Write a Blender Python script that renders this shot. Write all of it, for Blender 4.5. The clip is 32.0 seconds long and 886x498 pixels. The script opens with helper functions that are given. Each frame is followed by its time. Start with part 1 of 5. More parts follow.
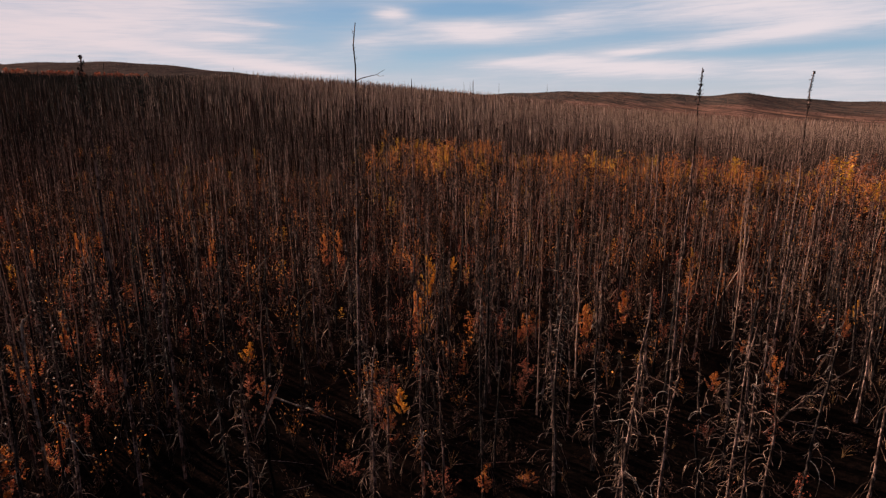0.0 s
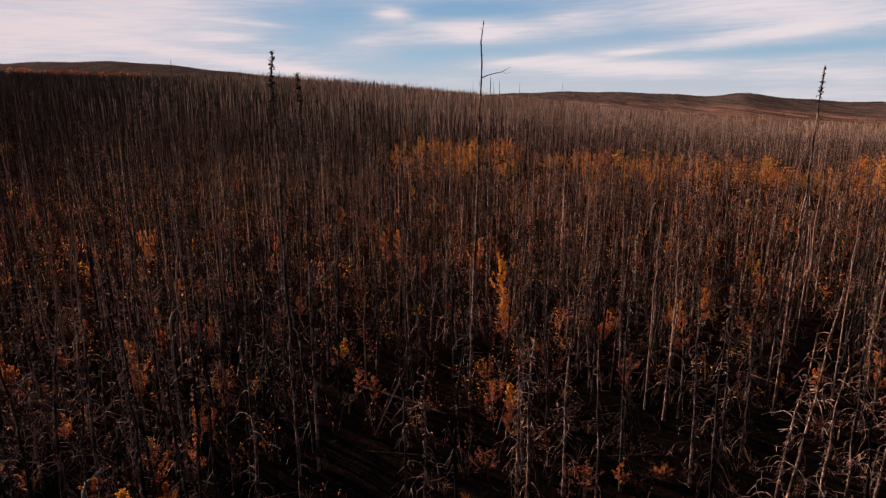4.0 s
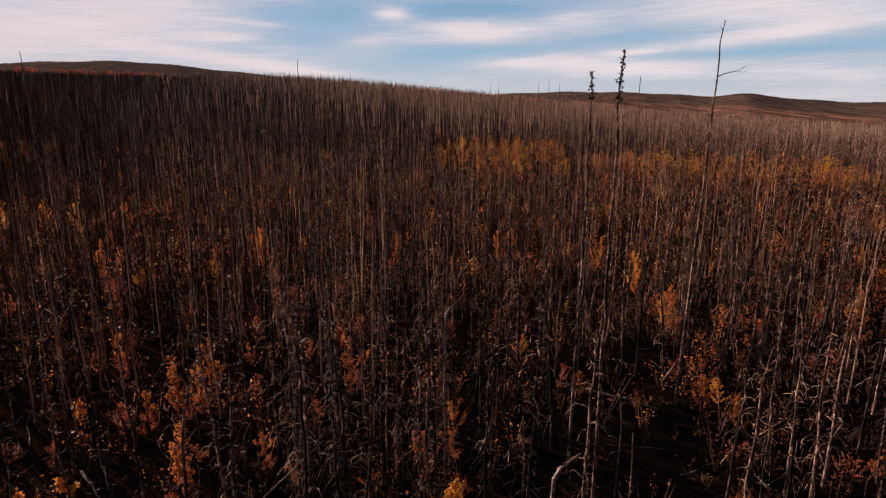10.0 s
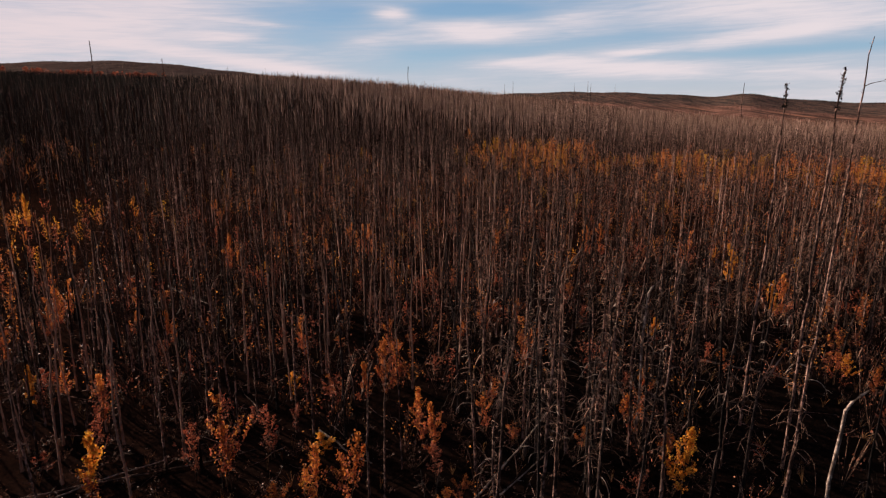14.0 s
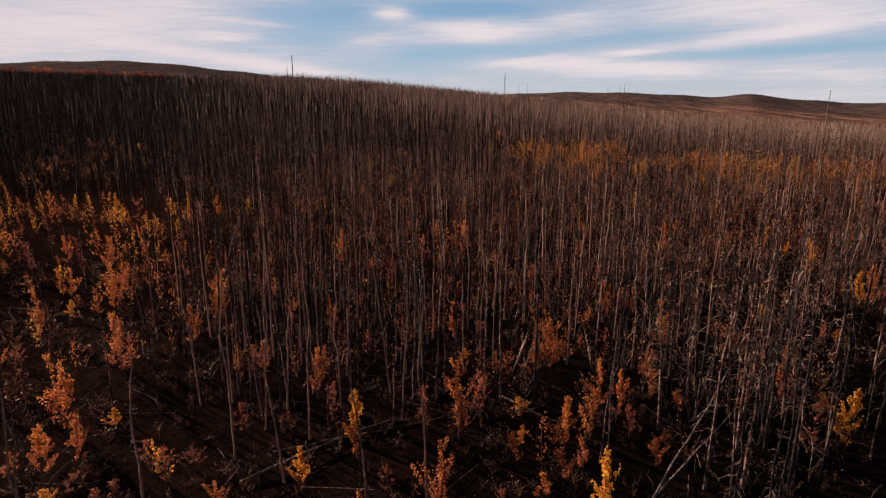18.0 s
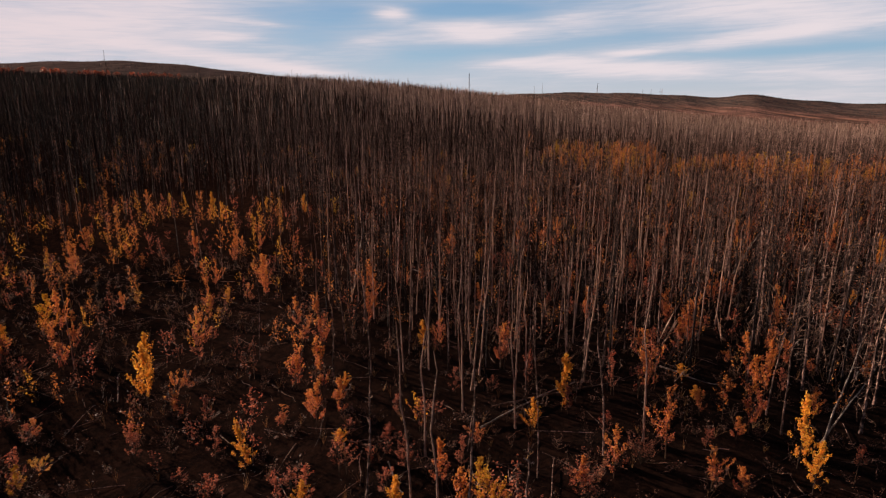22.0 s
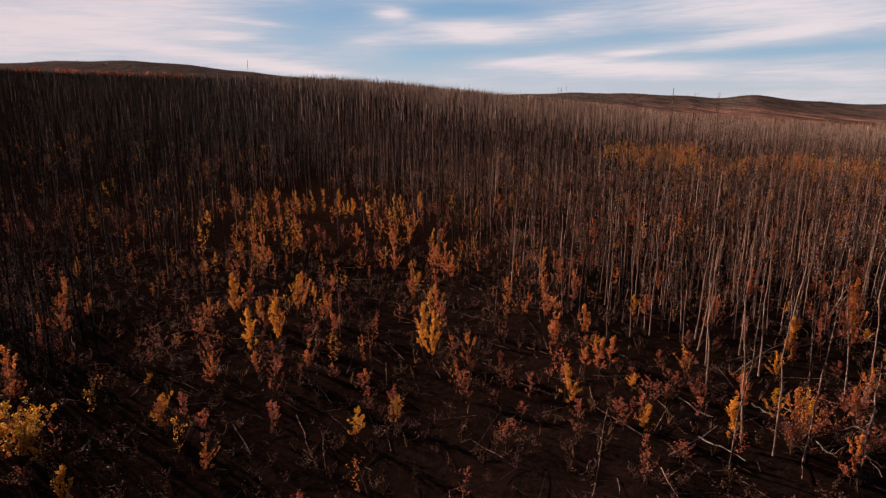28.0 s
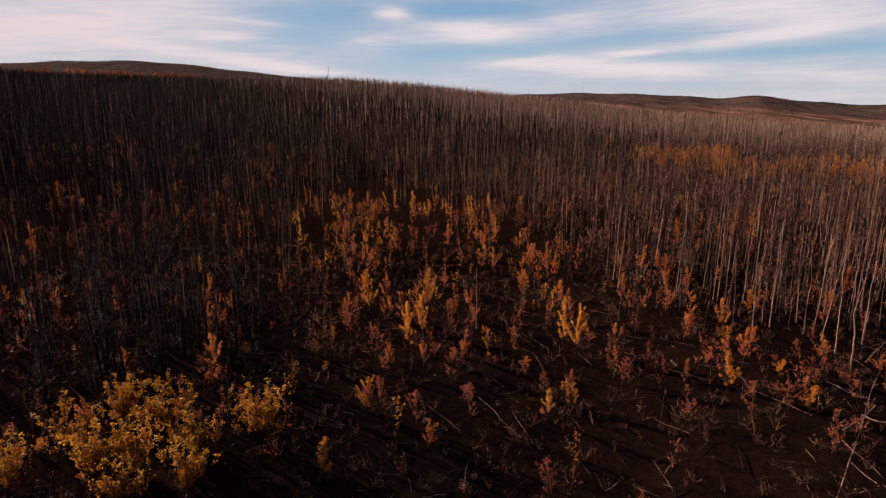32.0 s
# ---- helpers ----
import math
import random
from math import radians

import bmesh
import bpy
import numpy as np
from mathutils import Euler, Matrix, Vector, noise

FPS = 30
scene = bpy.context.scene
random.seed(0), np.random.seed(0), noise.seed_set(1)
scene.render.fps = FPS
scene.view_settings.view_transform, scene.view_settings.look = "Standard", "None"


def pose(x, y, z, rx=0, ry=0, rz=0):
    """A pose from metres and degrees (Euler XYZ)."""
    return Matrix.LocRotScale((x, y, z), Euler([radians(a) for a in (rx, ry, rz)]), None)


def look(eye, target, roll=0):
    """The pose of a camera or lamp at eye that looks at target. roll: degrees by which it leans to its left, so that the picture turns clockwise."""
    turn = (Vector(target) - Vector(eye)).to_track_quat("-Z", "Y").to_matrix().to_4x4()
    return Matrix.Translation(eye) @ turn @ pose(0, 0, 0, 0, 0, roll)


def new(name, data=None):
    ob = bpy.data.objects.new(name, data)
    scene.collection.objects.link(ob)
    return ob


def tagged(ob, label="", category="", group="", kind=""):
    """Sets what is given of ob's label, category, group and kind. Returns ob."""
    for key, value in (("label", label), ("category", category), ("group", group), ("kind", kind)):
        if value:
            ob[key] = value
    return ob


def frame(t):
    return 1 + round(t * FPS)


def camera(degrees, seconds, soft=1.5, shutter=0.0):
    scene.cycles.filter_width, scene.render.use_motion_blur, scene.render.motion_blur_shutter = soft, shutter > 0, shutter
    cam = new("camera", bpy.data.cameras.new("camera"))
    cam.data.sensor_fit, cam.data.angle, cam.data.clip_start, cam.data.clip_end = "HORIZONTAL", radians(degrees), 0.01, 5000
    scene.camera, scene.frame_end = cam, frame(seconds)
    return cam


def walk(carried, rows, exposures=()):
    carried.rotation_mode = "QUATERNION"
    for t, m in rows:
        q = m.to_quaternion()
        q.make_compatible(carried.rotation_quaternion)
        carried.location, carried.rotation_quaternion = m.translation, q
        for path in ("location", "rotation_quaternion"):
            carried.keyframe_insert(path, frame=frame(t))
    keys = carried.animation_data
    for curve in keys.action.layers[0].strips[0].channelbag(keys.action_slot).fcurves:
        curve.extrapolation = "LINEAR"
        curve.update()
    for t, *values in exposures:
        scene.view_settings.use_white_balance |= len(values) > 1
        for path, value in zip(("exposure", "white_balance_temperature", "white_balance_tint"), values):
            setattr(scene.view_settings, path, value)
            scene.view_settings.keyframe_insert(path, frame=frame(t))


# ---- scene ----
# A drone slides sideways, and slowly backwards, over a burnt spruce forest in autumn.
cam = camera(74.0, 32.0, 1.25, 0.25)
PITCH = -13.9
PATH = [
    (0, 0.000, 0.000, 12.500), (0.5, -0.405, -0.231, 12.443), (1, -0.928, -0.479, 12.415), (1.5, -1.590, -0.680, 12.396),
    (2, -2.289, -0.766, 12.384), (2.5, -2.924, -0.734, 12.360), (3, -3.500, -0.592, 12.341), (3.5, -4.017, -0.412, 12.360),
    (5.5, -6.342, 0.023, 12.424), (6, -7.035, 0.099, 12.386), (6.5, -7.780, 0.128, 12.353), (7, -8.543, 0.114, 12.316),
    (7.5, -9.341, 0.063, 12.289), (8, -10.140, 0.015, 12.283), (8.5, -10.948, -0.037, 12.281), (9, -11.684, -0.128, 12.305),
    (9.5, -12.422, -0.309, 12.328), (10, -13.261, -0.580, 12.308), (10.5, -14.179, -0.891, 12.311), (11, -15.130, -1.253, 12.324),
    (11.5, -16.064, -1.653, 12.348), (12, -17.024, -1.995, 12.368), (12.5, -18.008, -2.318, 12.384), (13, -18.955, -2.662, 12.402),
    (13.5, -19.879, -3.091, 12.451), (14, -20.794, -3.555, 12.534), (14.5, -21.676, -4.031, 12.588), (16.5, -25.420, -5.766, 12.679),
    (17, -26.373, -6.166, 12.728), (17.5, -27.395, -6.530, 12.787), (18, -28.411, -6.867, 12.864), (18.5, -29.369, -7.205, 12.948),
    (19, -30.349, -7.608, 13.041), (19.5, -31.381, -8.125, 13.105), (20, -32.477, -8.727, 13.186), (20.5, -33.561, -9.374, 13.272),
    (21, -34.663, -10.058, 13.315), (21.5, -35.829, -10.740, 13.365), (22, -37.042, -11.398, 13.420), (22.5, -38.299, -12.016, 13.485),
    (23, -39.510, -12.590, 13.533), (23.5, -40.689, -13.149, 13.575), (24, -41.853, -13.746, 13.621), (24.5, -43.068, -14.363, 13.656),
    (25, -44.309, -14.982, 13.714), (25.5, -45.503, -15.542, 13.758), (27.5, -49.734, -17.291, 13.904), (28, -50.750, -17.626, 13.977),
    (28.5, -51.790, -17.924, 14.027), (29, -52.824, -18.200, 14.121), (29.5, -53.908, -18.520, 14.207), (30, -55.005, -18.874, 14.283),
    (30.5, -56.138, -19.266, 14.344), (31, -57.350, -19.682, 14.395), (31.5, -58.628, -20.101, 14.446), (32, -59.920, -20.509, 14.498),
]
walk(cam, [(t, pose(x, y, z, 90 + PITCH, -0.35 * t / 32, 0)) for t, x, y, z in PATH], [(0.0, 0.0, 7000, 18), (32.0, 0.0, 7000, 18)])

# ---------------------------------------------------------------- light
SUN_EL, SUN_AZ = 14.0, -51.0          # degrees; azimuth from +y, clockwise


def sun_way():
    e, a = radians(SUN_EL), radians(SUN_AZ)
    return Vector((math.cos(e) * math.sin(a), math.cos(e) * math.cos(a), math.sin(e)))


lamp = bpy.data.lights.new("sun", "SUN")
lamp.energy, lamp.angle, lamp.color = 9.4, radians(0.6), (1.0, 0.84, 0.69)
sun = new("sun", lamp)
sun.matrix_world = look(sun_way() * 300, (0, 0, 0))


class Nodes:
    """A short way to write node trees."""

    def __init__(self, tree):
        self.t = tree
        tree.nodes.clear()

    def add(self, kind, **attrs):
        n = self.t.nodes.new(kind)
        for k, v in attrs.items():
            setattr(n, k, v)
        return n

    def link(self, a, b):
        self.t.links.new(a, b)

    def put(self, socket, value):
        if isinstance(value, bpy.types.NodeSocket):
            self.link(value, socket)
        else:
            socket.default_value = value

    def math(self, op, a, b=0.0, c=0.0, clamp=False):
        n = self.add("ShaderNodeMath", operation=op, use_clamp=clamp)
        for i, v in enumerate((a, b, c)):
            self.put(n.inputs[i], v)
        return n.outputs[0]

    def mix(self, fac, a, b, blend="MIX"):
        n = self.add("ShaderNodeMix", data_type="RGBA", blend_type=blend)
        self.put(n.inputs[0], fac)
        self.put(n.inputs[6], a if isinstance(a, bpy.types.NodeSocket) else (*a, 1))
        self.put(n.inputs[7], b if isinstance(b, bpy.types.NodeSocket) else (*b, 1))
        return n.outputs[2]

    def noise(self, vec, scale, detail=4.0, rough=0.55, distortion=0.0):
        n = self.add("ShaderNodeTexNoise")
        if vec is not None:
            self.link(vec, n.inputs["Vector"])
        n.inputs["Scale"].default_value = scale
        n.inputs["Detail"].default_value = detail
        n.inputs["Roughness"].default_value = rough
        n.inputs["Distortion"].default_value = distortion
        return n.outputs["Fac"]

    def ramp(self, fac, stops):
        n = self.add("ShaderNodeValToRGB")
        el = n.color_ramp.elements
        while len(el) < len(stops):
            el.new(0.5)
        for e, (p, c) in zip(el, stops):
            e.position, e.color = p, (*c, 1) if len(c) == 3 else c
        self.put(n.inputs[0], fac)
        return n.outputs[0]

    def span(self, v, a, b, lo=0.0, hi=1.0):
        n = self.add("ShaderNodeMapRange", interpolation_type="SMOOTHSTEP")
        self.put(n.inputs[0], v)
        for i, x in enumerate((a, b, lo, hi)):
            n.inputs[i + 1].default_value = x
        return n.outputs[0]

    def scaled(self, vec, x, y, z):
        n = self.add("ShaderNodeVectorMath", operation="MULTIPLY")
        self.link(vec, n.inputs[0])
        n.inputs[1].default_value = (x, y, z)
        return n.outputs[0]


def make_world():
    world = bpy.data.worlds.new("sky")
    scene.world = world
    world.use_nodes = True
    n = Nodes(world.node_tree)
    sky = n.add("ShaderNodeTexSky", sky_type="NISHITA", sun_disc=False, sun_elevation=radians(SUN_EL),
                sun_rotation=radians(SUN_AZ), altitude=400.0, air_density=1.0, dust_density=0.6, ozone_density=1.5)
    way = n.add("ShaderNodeTexCoord").outputs["Generated"]
    xyz = n.add("ShaderNodeSeparateXYZ")
    n.link(way, xyz.inputs[0])
    az = n.math("ARCTAN2", xyz.outputs[0], xyz.outputs[1])
    el = n.math("ARCSINE", xyz.outputs[2])
    flat = n.add("ShaderNodeCombineXYZ")
    n.link(n.math("MULTIPLY", az, 2.6), flat.inputs[0])
    n.link(n.math("MULTIPLY_ADD", az, -0.5, n.math("MULTIPLY", el, 15.0)), flat.inputs[1])
    broad = n.noise(flat.outputs[0], 1.1, 3.0, 0.5, 0.3)
    wisps = n.noise(flat.outputs[0], 2.6, 4.0, 0.5, 0.4)
    fibre = n.noise(n.scaled(flat.outputs[0], 1.0, 2.6, 1.0), 5.5, 5.0, 0.6, 0.6)
    cover = n.math("MULTIPLY_ADD", n.math("SUBTRACT", broad, 0.5), 0.5, 0.54)
    cover = n.math("MULTIPLY_ADD", n.math("SUBTRACT", wisps, 0.5), 0.42, cover)
    cover = n.math("MULTIPLY_ADD", n.math("SUBTRACT", fibre, 0.5), 0.22, cover)
    # banks of cloud and gaps between them: azimuth, elevation, half width, half height (degrees), slope, weight
    for a, e, w, h, s, k in CLOUDS + GAPS:
        off = n.math("SUBTRACT", az, radians(a))
        da = n.math("MULTIPLY", off, 1 / radians(w))
        de = n.math("MULTIPLY", n.math("MULTIPLY_ADD", off, -s, n.math("SUBTRACT", el, radians(e))), 1 / radians(h))
        r2 = n.math("ADD", n.math("MULTIPLY", da, da), n.math("MULTIPLY", de, de))
        cover = n.math("MULTIPLY_ADD", n.math("POWER", 2.718, n.math("MULTIPLY", r2, -1.0)), k, cover)
    # the cloud thins out overhead
    mask = n.math("MULTIPLY", n.span(cover, 0.06, 0.98), n.span(el, radians(10), radians(30), 1.0, 0.25))
    tone = n.mix(n.span(n.math("MULTIPLY_ADD", fibre, 0.35, cover), 0.55, 1.15), CLOUD_DARK, CLOUD_LIGHT)
    warm = n.mix(n.span(az, radians(-60), radians(10)), (0.97, 0.91, 0.91), (1.0, 1.02, 1.03))
    cloud = n.mix(1.0, tone, warm, "MULTIPLY")
    blue = n.mix(1.0, sky.outputs[0], SKY_TINT, "MULTIPLY")
    clear = n.ramp(n.math("MULTIPLY", el, 2 / math.pi, clamp=True), [(0.0, (0.58, 0.66, 0.72)), (0.045, (0.31, 0.53, 0.71)), (0.11, (0.19, 0.40, 0.64)),
                                                                    (0.35, (0.04, 0.075, 0.16)), (1.0, (0.02, 0.035, 0.08))])
    blue = n.mix(0.85, blue, clear)
    colour = n.mix(n.math("MULTIPLY", mask, 0.92), blue, cloud)
    # the sky dims away from the sun
    sunward = n.add("ShaderNodeVectorMath", operation="DOT_PRODUCT")
    n.link(way, sunward.inputs[0])
    sunward.inputs[1].default_value = (math.sin(radians(SUN_AZ)), math.cos(radians(SUN_AZ)), 0.0)
    dim = n.span(sunward.outputs["Value"], -0.85, 0.0, SKY_BACK, 1.0)
    colour = n.mix(1.0, colour, n.ramp(dim, [(0.0, (0, 0, 0)), (1.0, (1, 1, 1))]), "MULTIPLY")
    bg = n.add("ShaderNodeBackground")
    n.link(colour, bg.inputs[0])
    bg.inputs[1].default_value = 1.0
    out = n.add("ShaderNodeOutputWorld")
    n.link(bg.outputs[0], out.inputs[0])


CLOUDS = [(-31.4, 6.14, 12.5, 3.11, 0.0, 0.36), (-19.9, 5.57, 3.2, 0.41, 0.0, 0.22), (-15.9, 6.72, 3.6, 0.23, -0.05, 0.2),
          (-19.4, 3.72, 9.8, 0.61, -0.12, 0.34), (-4.7, 7.91, 2.2, 0.57, 0.0, 0.62), (-7.5, 5.58, 2.8, 0.82, 0.0, 0.16),
          (3.4, 6.3, 4.9, 1.07, -0.04, 0.42), (11.5, 7.32, 3.5, 0.66, 0.1, 0.22), (26.2, 7.31, 10.8, 1.8, 0.0, 0.3),
          (26.8, 5.46, 9.1, 0.57, 0.1, 0.34), (14.2, 3.24, 11.3, 0.95, -0.04, 0.36), (6.1, 3.73, 3.6, 0.3, 0.1, 0.2),
          (16.8, 4.4, 2.6, 0.24, 0.0, 0.3), (33.4, 2.29, 5.2, 0.93, 0.0, 0.14), (-11.7, 2.79, 7.6, 0.4, -0.05, 0.2)]
GAPS = [(2.9, 8.31, 6.7, 0.71, 0.02, -0.55), (-9.9, 7.54, 4.8, 1.41, 0.0, -0.36), (-12.5, 5.59, 4.0, 0.96, 0.0, -0.15),
        (0.3, 4.5, 5.2, 0.79, 0.05, -0.44), (11.1, 5.14, 8.5, 0.63, 0.08, -0.26), (28.6, 4.25, 9.7, 0.39, 0.03, -0.42),
        (-3.4, 2.99, 6.3, 0.7, 0.0, -0.2), (26.8, 1.54, 11.0, 0.55, 0.0, -0.12), (17.3, 7.77, 2.8, 0.91, 0.0, -0.1),
        (-16.3, 7.81, 2.8, 0.64, 0.0, -0.12)]
CLOUD_DARK, CLOUD_LIGHT = (0.52, 0.565, 0.65), (0.785, 0.735, 0.77)
SKY_TINT = (0.05, 0.05, 0.07)
SKY_BACK = 0.15
make_world()


# ---------------------------------------------------------------- materials
def material(name):
    m = bpy.data.materials.new(name)
    m.use_nodes = True
    n = Nodes(m.node_tree)
    b = n.add("ShaderNodeBsdfPrincipled")
    out = n.add("ShaderNodeOutputMaterial")
    n.link(b.outputs[0], out.inputs[0])
    return m, n, b, out


def bark(name, pale, dark, char, amount, rough=0.85, char_dapple=0.8):
    """Scorched bark: pale wood where the bark has flaked off, black char in blotches, streaked along the stem, with
    dappled shade painted in.
    """
    m, n, b, out = material(name)
    pos = n.add("ShaderNodeNewGeometry")
    where, luck = pos.outputs["Position"], pos.outputs["Random Per Island"]
    streak = n.noise(n.scaled(where, 9.0, 9.0, 1.6), 3.0, 5.0, 0.65)
    patch = n.noise(n.scaled(where, 1.0, 1.0, 0.6), 1.3, 3.0, 0.5)
    flake = n.noise(n.scaled(where, 1.6, 1.6, 1.0), 6.5, 4.0, 0.6)
    grain = n.noise(where, 38.0, 4.0, 0.7)
    body = n.mix(n.span(streak, 0.35, 0.66), dark, pale)
    body = n.mix(n.math("MULTIPLY", n.span(flake, 0.48, 0.56), 0.1 + 0.9 * char_dapple), body, char)
    # larger patches: dappled shade from other trees, put into the bark colour
    dapple = n.noise(n.scaled(where, 1.0, 1.0, 0.8), 2.4, 3.0, 0.55)
    body = n.mix(n.math("MULTIPLY", n.span(dapple, 0.48, 0.56), char_dapple), body, char)
    # some stems are burnt black all over, a few are bare and pale
    body = n.mix(n.span(luck, 0.28, 0.60, 0.85, 0.0), body, char)
    body = n.mix(n.math("MULTIPLY", n.span(luck, 0.86, 0.98), n.span(flake, 0.60, 0.50)), body, pale)
    body = n.mix(n.span(patch, amount, amount + 0.16), body, char)
    body = n.mix(n.math("MULTIPLY", grain, 0.3), body, char)
    n.link(body, b.inputs["Base Color"])
    b.inputs["Roughness"].default_value = rough
    b.inputs["Specular IOR Level"].default_value = 0.06
    bump = n.add("ShaderNodeBump")
    bump.inputs["Strength"].default_value = 0.6
    bump.inputs["Distance"].default_value = 0.015
    n.link(n.math("ADD", streak, grain), bump.inputs["Height"])
    n.link(bump.outputs[0], b.inputs["Normal"])
    return m


def leaf(name, stops, through_light=0.45):
    """Autumn leaves: one hue a leaf, with a little light coming through."""
    m, n, b, out = material(name)
    geo = n.add("ShaderNodeNewGeometry")
    info = n.add("ShaderNodeObjectInfo")
    fac = n.math("ADD", n.math("MULTIPLY", geo.outputs["Random Per Island"], 0.8), n.math("MULTIPLY", info.outputs["Random"], 0.2))
    spot = n.noise(geo.outputs["Position"], 60.0, 3.0, 0.6)
    colour = n.ramp(fac, stops)
    colour = n.mix(n.span(spot, 0.55, 0.8), colour, (0.14, 0.06, 0.03))
    n.link(colour, b.inputs["Base Color"])
    b.inputs["Roughness"].default_value = 0.55
    b.inputs["Specular IOR Level"].default_value = 0.12
    tr = n.add("ShaderNodeBsdfTranslucent")
    n.link(colour, tr.inputs[0])
    mixer = n.add("ShaderNodeMixShader")
    mixer.inputs[0].default_value = through_light
    n.link(b.outputs[0], mixer.inputs[1])
    n.link(tr.outputs[0], mixer.inputs[2])
    n.link(mixer.outputs[0], out.inputs[0])
    return m


def soil(name):
    """Charred forest floor near by; brown burnt slopes with scrub and patches of autumn growth far off."""
    m, n, b, out = material(name)
    geo = n.add("ShaderNodeNewGeometry")
    where = geo.outputs["Position"]
    fine = n.noise(where, 4.0, 8.0, 0.7)
    mid = n.noise(where, 0.35, 5.0, 0.6)
    litter = n.noise(where, 14.0, 3.0, 0.6)
    near = n.mix(n.span(fine, 0.4, 0.7), (0.0045, 0.0030, 0.0026), (0.012, 0.0066, 0.0055))
    near = n.mix(n.math("MULTIPLY", n.span(litter, 0.58, 0.72), n.span(mid, 0.4, 0.62)), near, (0.06, 0.025, 0.015))
    # further in, the floor is matted with red-brown dwarf shrubs
    plan = n.add("ShaderNodeSeparateXYZ")
    n.link(where, plan.inputs[0])
    heath = n.mix(n.span(n.noise(where, 2.2, 6.0, 0.75), 0.36, 0.66), (0.007, 0.0038, 0.0030), (0.036, 0.0150, 0.0098))
    heath = n.mix(n.span(mid, 0.56, 0.68), heath, (0.011, 0.007, 0.006))
    deep = n.math("MAXIMUM", n.span(plan.outputs[1], 18.0, 60.0), n.span(plan.outputs[0], -14.0, -30.0, 0.0, 0.3))
    near = n.mix(deep, near, heath)
    broad = n.noise(n.scaled(where, 1.0, 0.35, 0.0), 0.006, 5.0, 0.6)
    scrub = n.noise(n.scaled(where, 1.0, 0.14, 0.0), 0.05, 8.0, 0.8)
    far = n.mix(n.span(scrub, 0.38, 0.62), (0.10, 0.055, 0.045), (0.42, 0.205, 0.15))
    far = n.mix(n.math("MULTIPLY", n.span(broad, 0.52, 0.62), 0.7), far, (0.48, 0.22, 0.14))
    far = n.mix(n.math("MULTIPLY", n.span(n.noise(n.scaled(where, 1.0, 0.25, 0.0), 0.012, 6.0, 0.7), 0.46, 0.58), 0.85), far, (0.06, 0.040, 0.033))
    back = n.add("ShaderNodeVectorMath", operation="LENGTH")
    n.link(n.scaled(where, 1, 1, 0), back.inputs[0])
    woods = n.math("ADD", n.math("MULTIPLY", back.outputs["Value"], 0.001), n.math("MULTIPLY", n.noise(n.scaled(where, 1.0, 0.3, 0.0), 0.004, 5.0, 0.6), 1.6))
    far = n.mix(n.span(woods, 2.35, 2.75, 0.0, 0.9), far, n.mix(n.span(scrub, 0.42, 0.6), (0.045, 0.040, 0.036), (0.16, 0.105, 0.085)))
    west = n.add("ShaderNodeSeparateXYZ")
    n.link(where, west.inputs[0])
    far = n.mix(n.span(west.outputs[0], -60.0, -330.0), far, n.mix(n.span(scrub, 0.4, 0.62), (0.06, 0.042, 0.036), (0.15, 0.10, 0.085)))
    away = n.add("ShaderNodeVectorMath", operation="LENGTH")
    n.link(n.scaled(where, 1, 1, 0), away.inputs[0])
    colour = n.mix(n.span(away.outputs["Value"], 250.0, 900.0), near, far)
    n.link(colour, b.inputs["Base Color"])
    b.inputs["Roughness"].default_value = 1.0
    b.inputs["Specular IOR Level"].default_value = 0.0
    bump = n.add("ShaderNodeBump")
    bump.inputs["Strength"].default_value = 0.9
    bump.inputs["Distance"].default_value = 0.05
    n.link(n.math("ADD", fine, n.math("MULTIPLY", litter, 0.4)), bump.inputs["Height"])
    n.link(bump.outputs[0], b.inputs["Normal"])
    return m


BARK = bark("scorched_bark", (0.58, 0.35, 0.285), (0.145, 0.068, 0.050), (0.012, 0.0065, 0.0055), 0.55)
# paler bark for far trunks: sunlight and haze are put into its colour
PALE = bark("pale_lit_far_trunk", (0.78, 0.53, 0.43), (0.40, 0.235, 0.18), (0.09, 0.055, 0.043), 0.62, char_dapple=0.2)
POLE = bark("weathered_pole_bark", (0.62, 0.38, 0.29), (0.27, 0.138, 0.098), (0.03, 0.0155, 0.0115), 0.60, char_dapple=0.15)
CHAR = bark("charred_bark", (0.16, 0.105, 0.09), (0.03, 0.02, 0.017), (0.007, 0.005, 0.005), 0.46)
TWIG = bark("grey_dead_twig", (0.54, 0.325, 0.24), (0.18, 0.095, 0.068), (0.03, 0.017, 0.0135), 0.60)
SOOT = bark("sooty_twig", (0.24, 0.16, 0.135), (0.075, 0.047, 0.038), (0.015, 0.010, 0.008), 0.56)
DRIFT = bark("bleached_dead_wood", (0.60, 0.47, 0.40), (0.30, 0.21, 0.17), (0.08, 0.055, 0.045), 0.68)
STEM = bark("sapling_stem", (0.16, 0.09, 0.055), (0.07, 0.038, 0.025), (0.03, 0.018, 0.013), 0.6)
NEEDLE = bark("blackened_needle", (0.035, 0.03, 0.02), (0.015, 0.013, 0.01), (0.008, 0.007, 0.006), 0.5)
YELLOW = leaf("yellow_leaf", [(0.0, (0.18, 0.054, 0.014)), (0.3, (0.58, 0.22, 0.032)), (0.65, (0.92, 0.43, 0.05)), (1.0, (1.0, 0.60, 0.10))], 0.42)
ORANGE = leaf("orange_leaf", [(0.0, (0.10, 0.026, 0.013)), (0.35, (0.42, 0.125, 0.04)), (0.7, (0.80, 0.27, 0.055)), (1.0, (0.98, 0.46, 0.11))], 0.36)
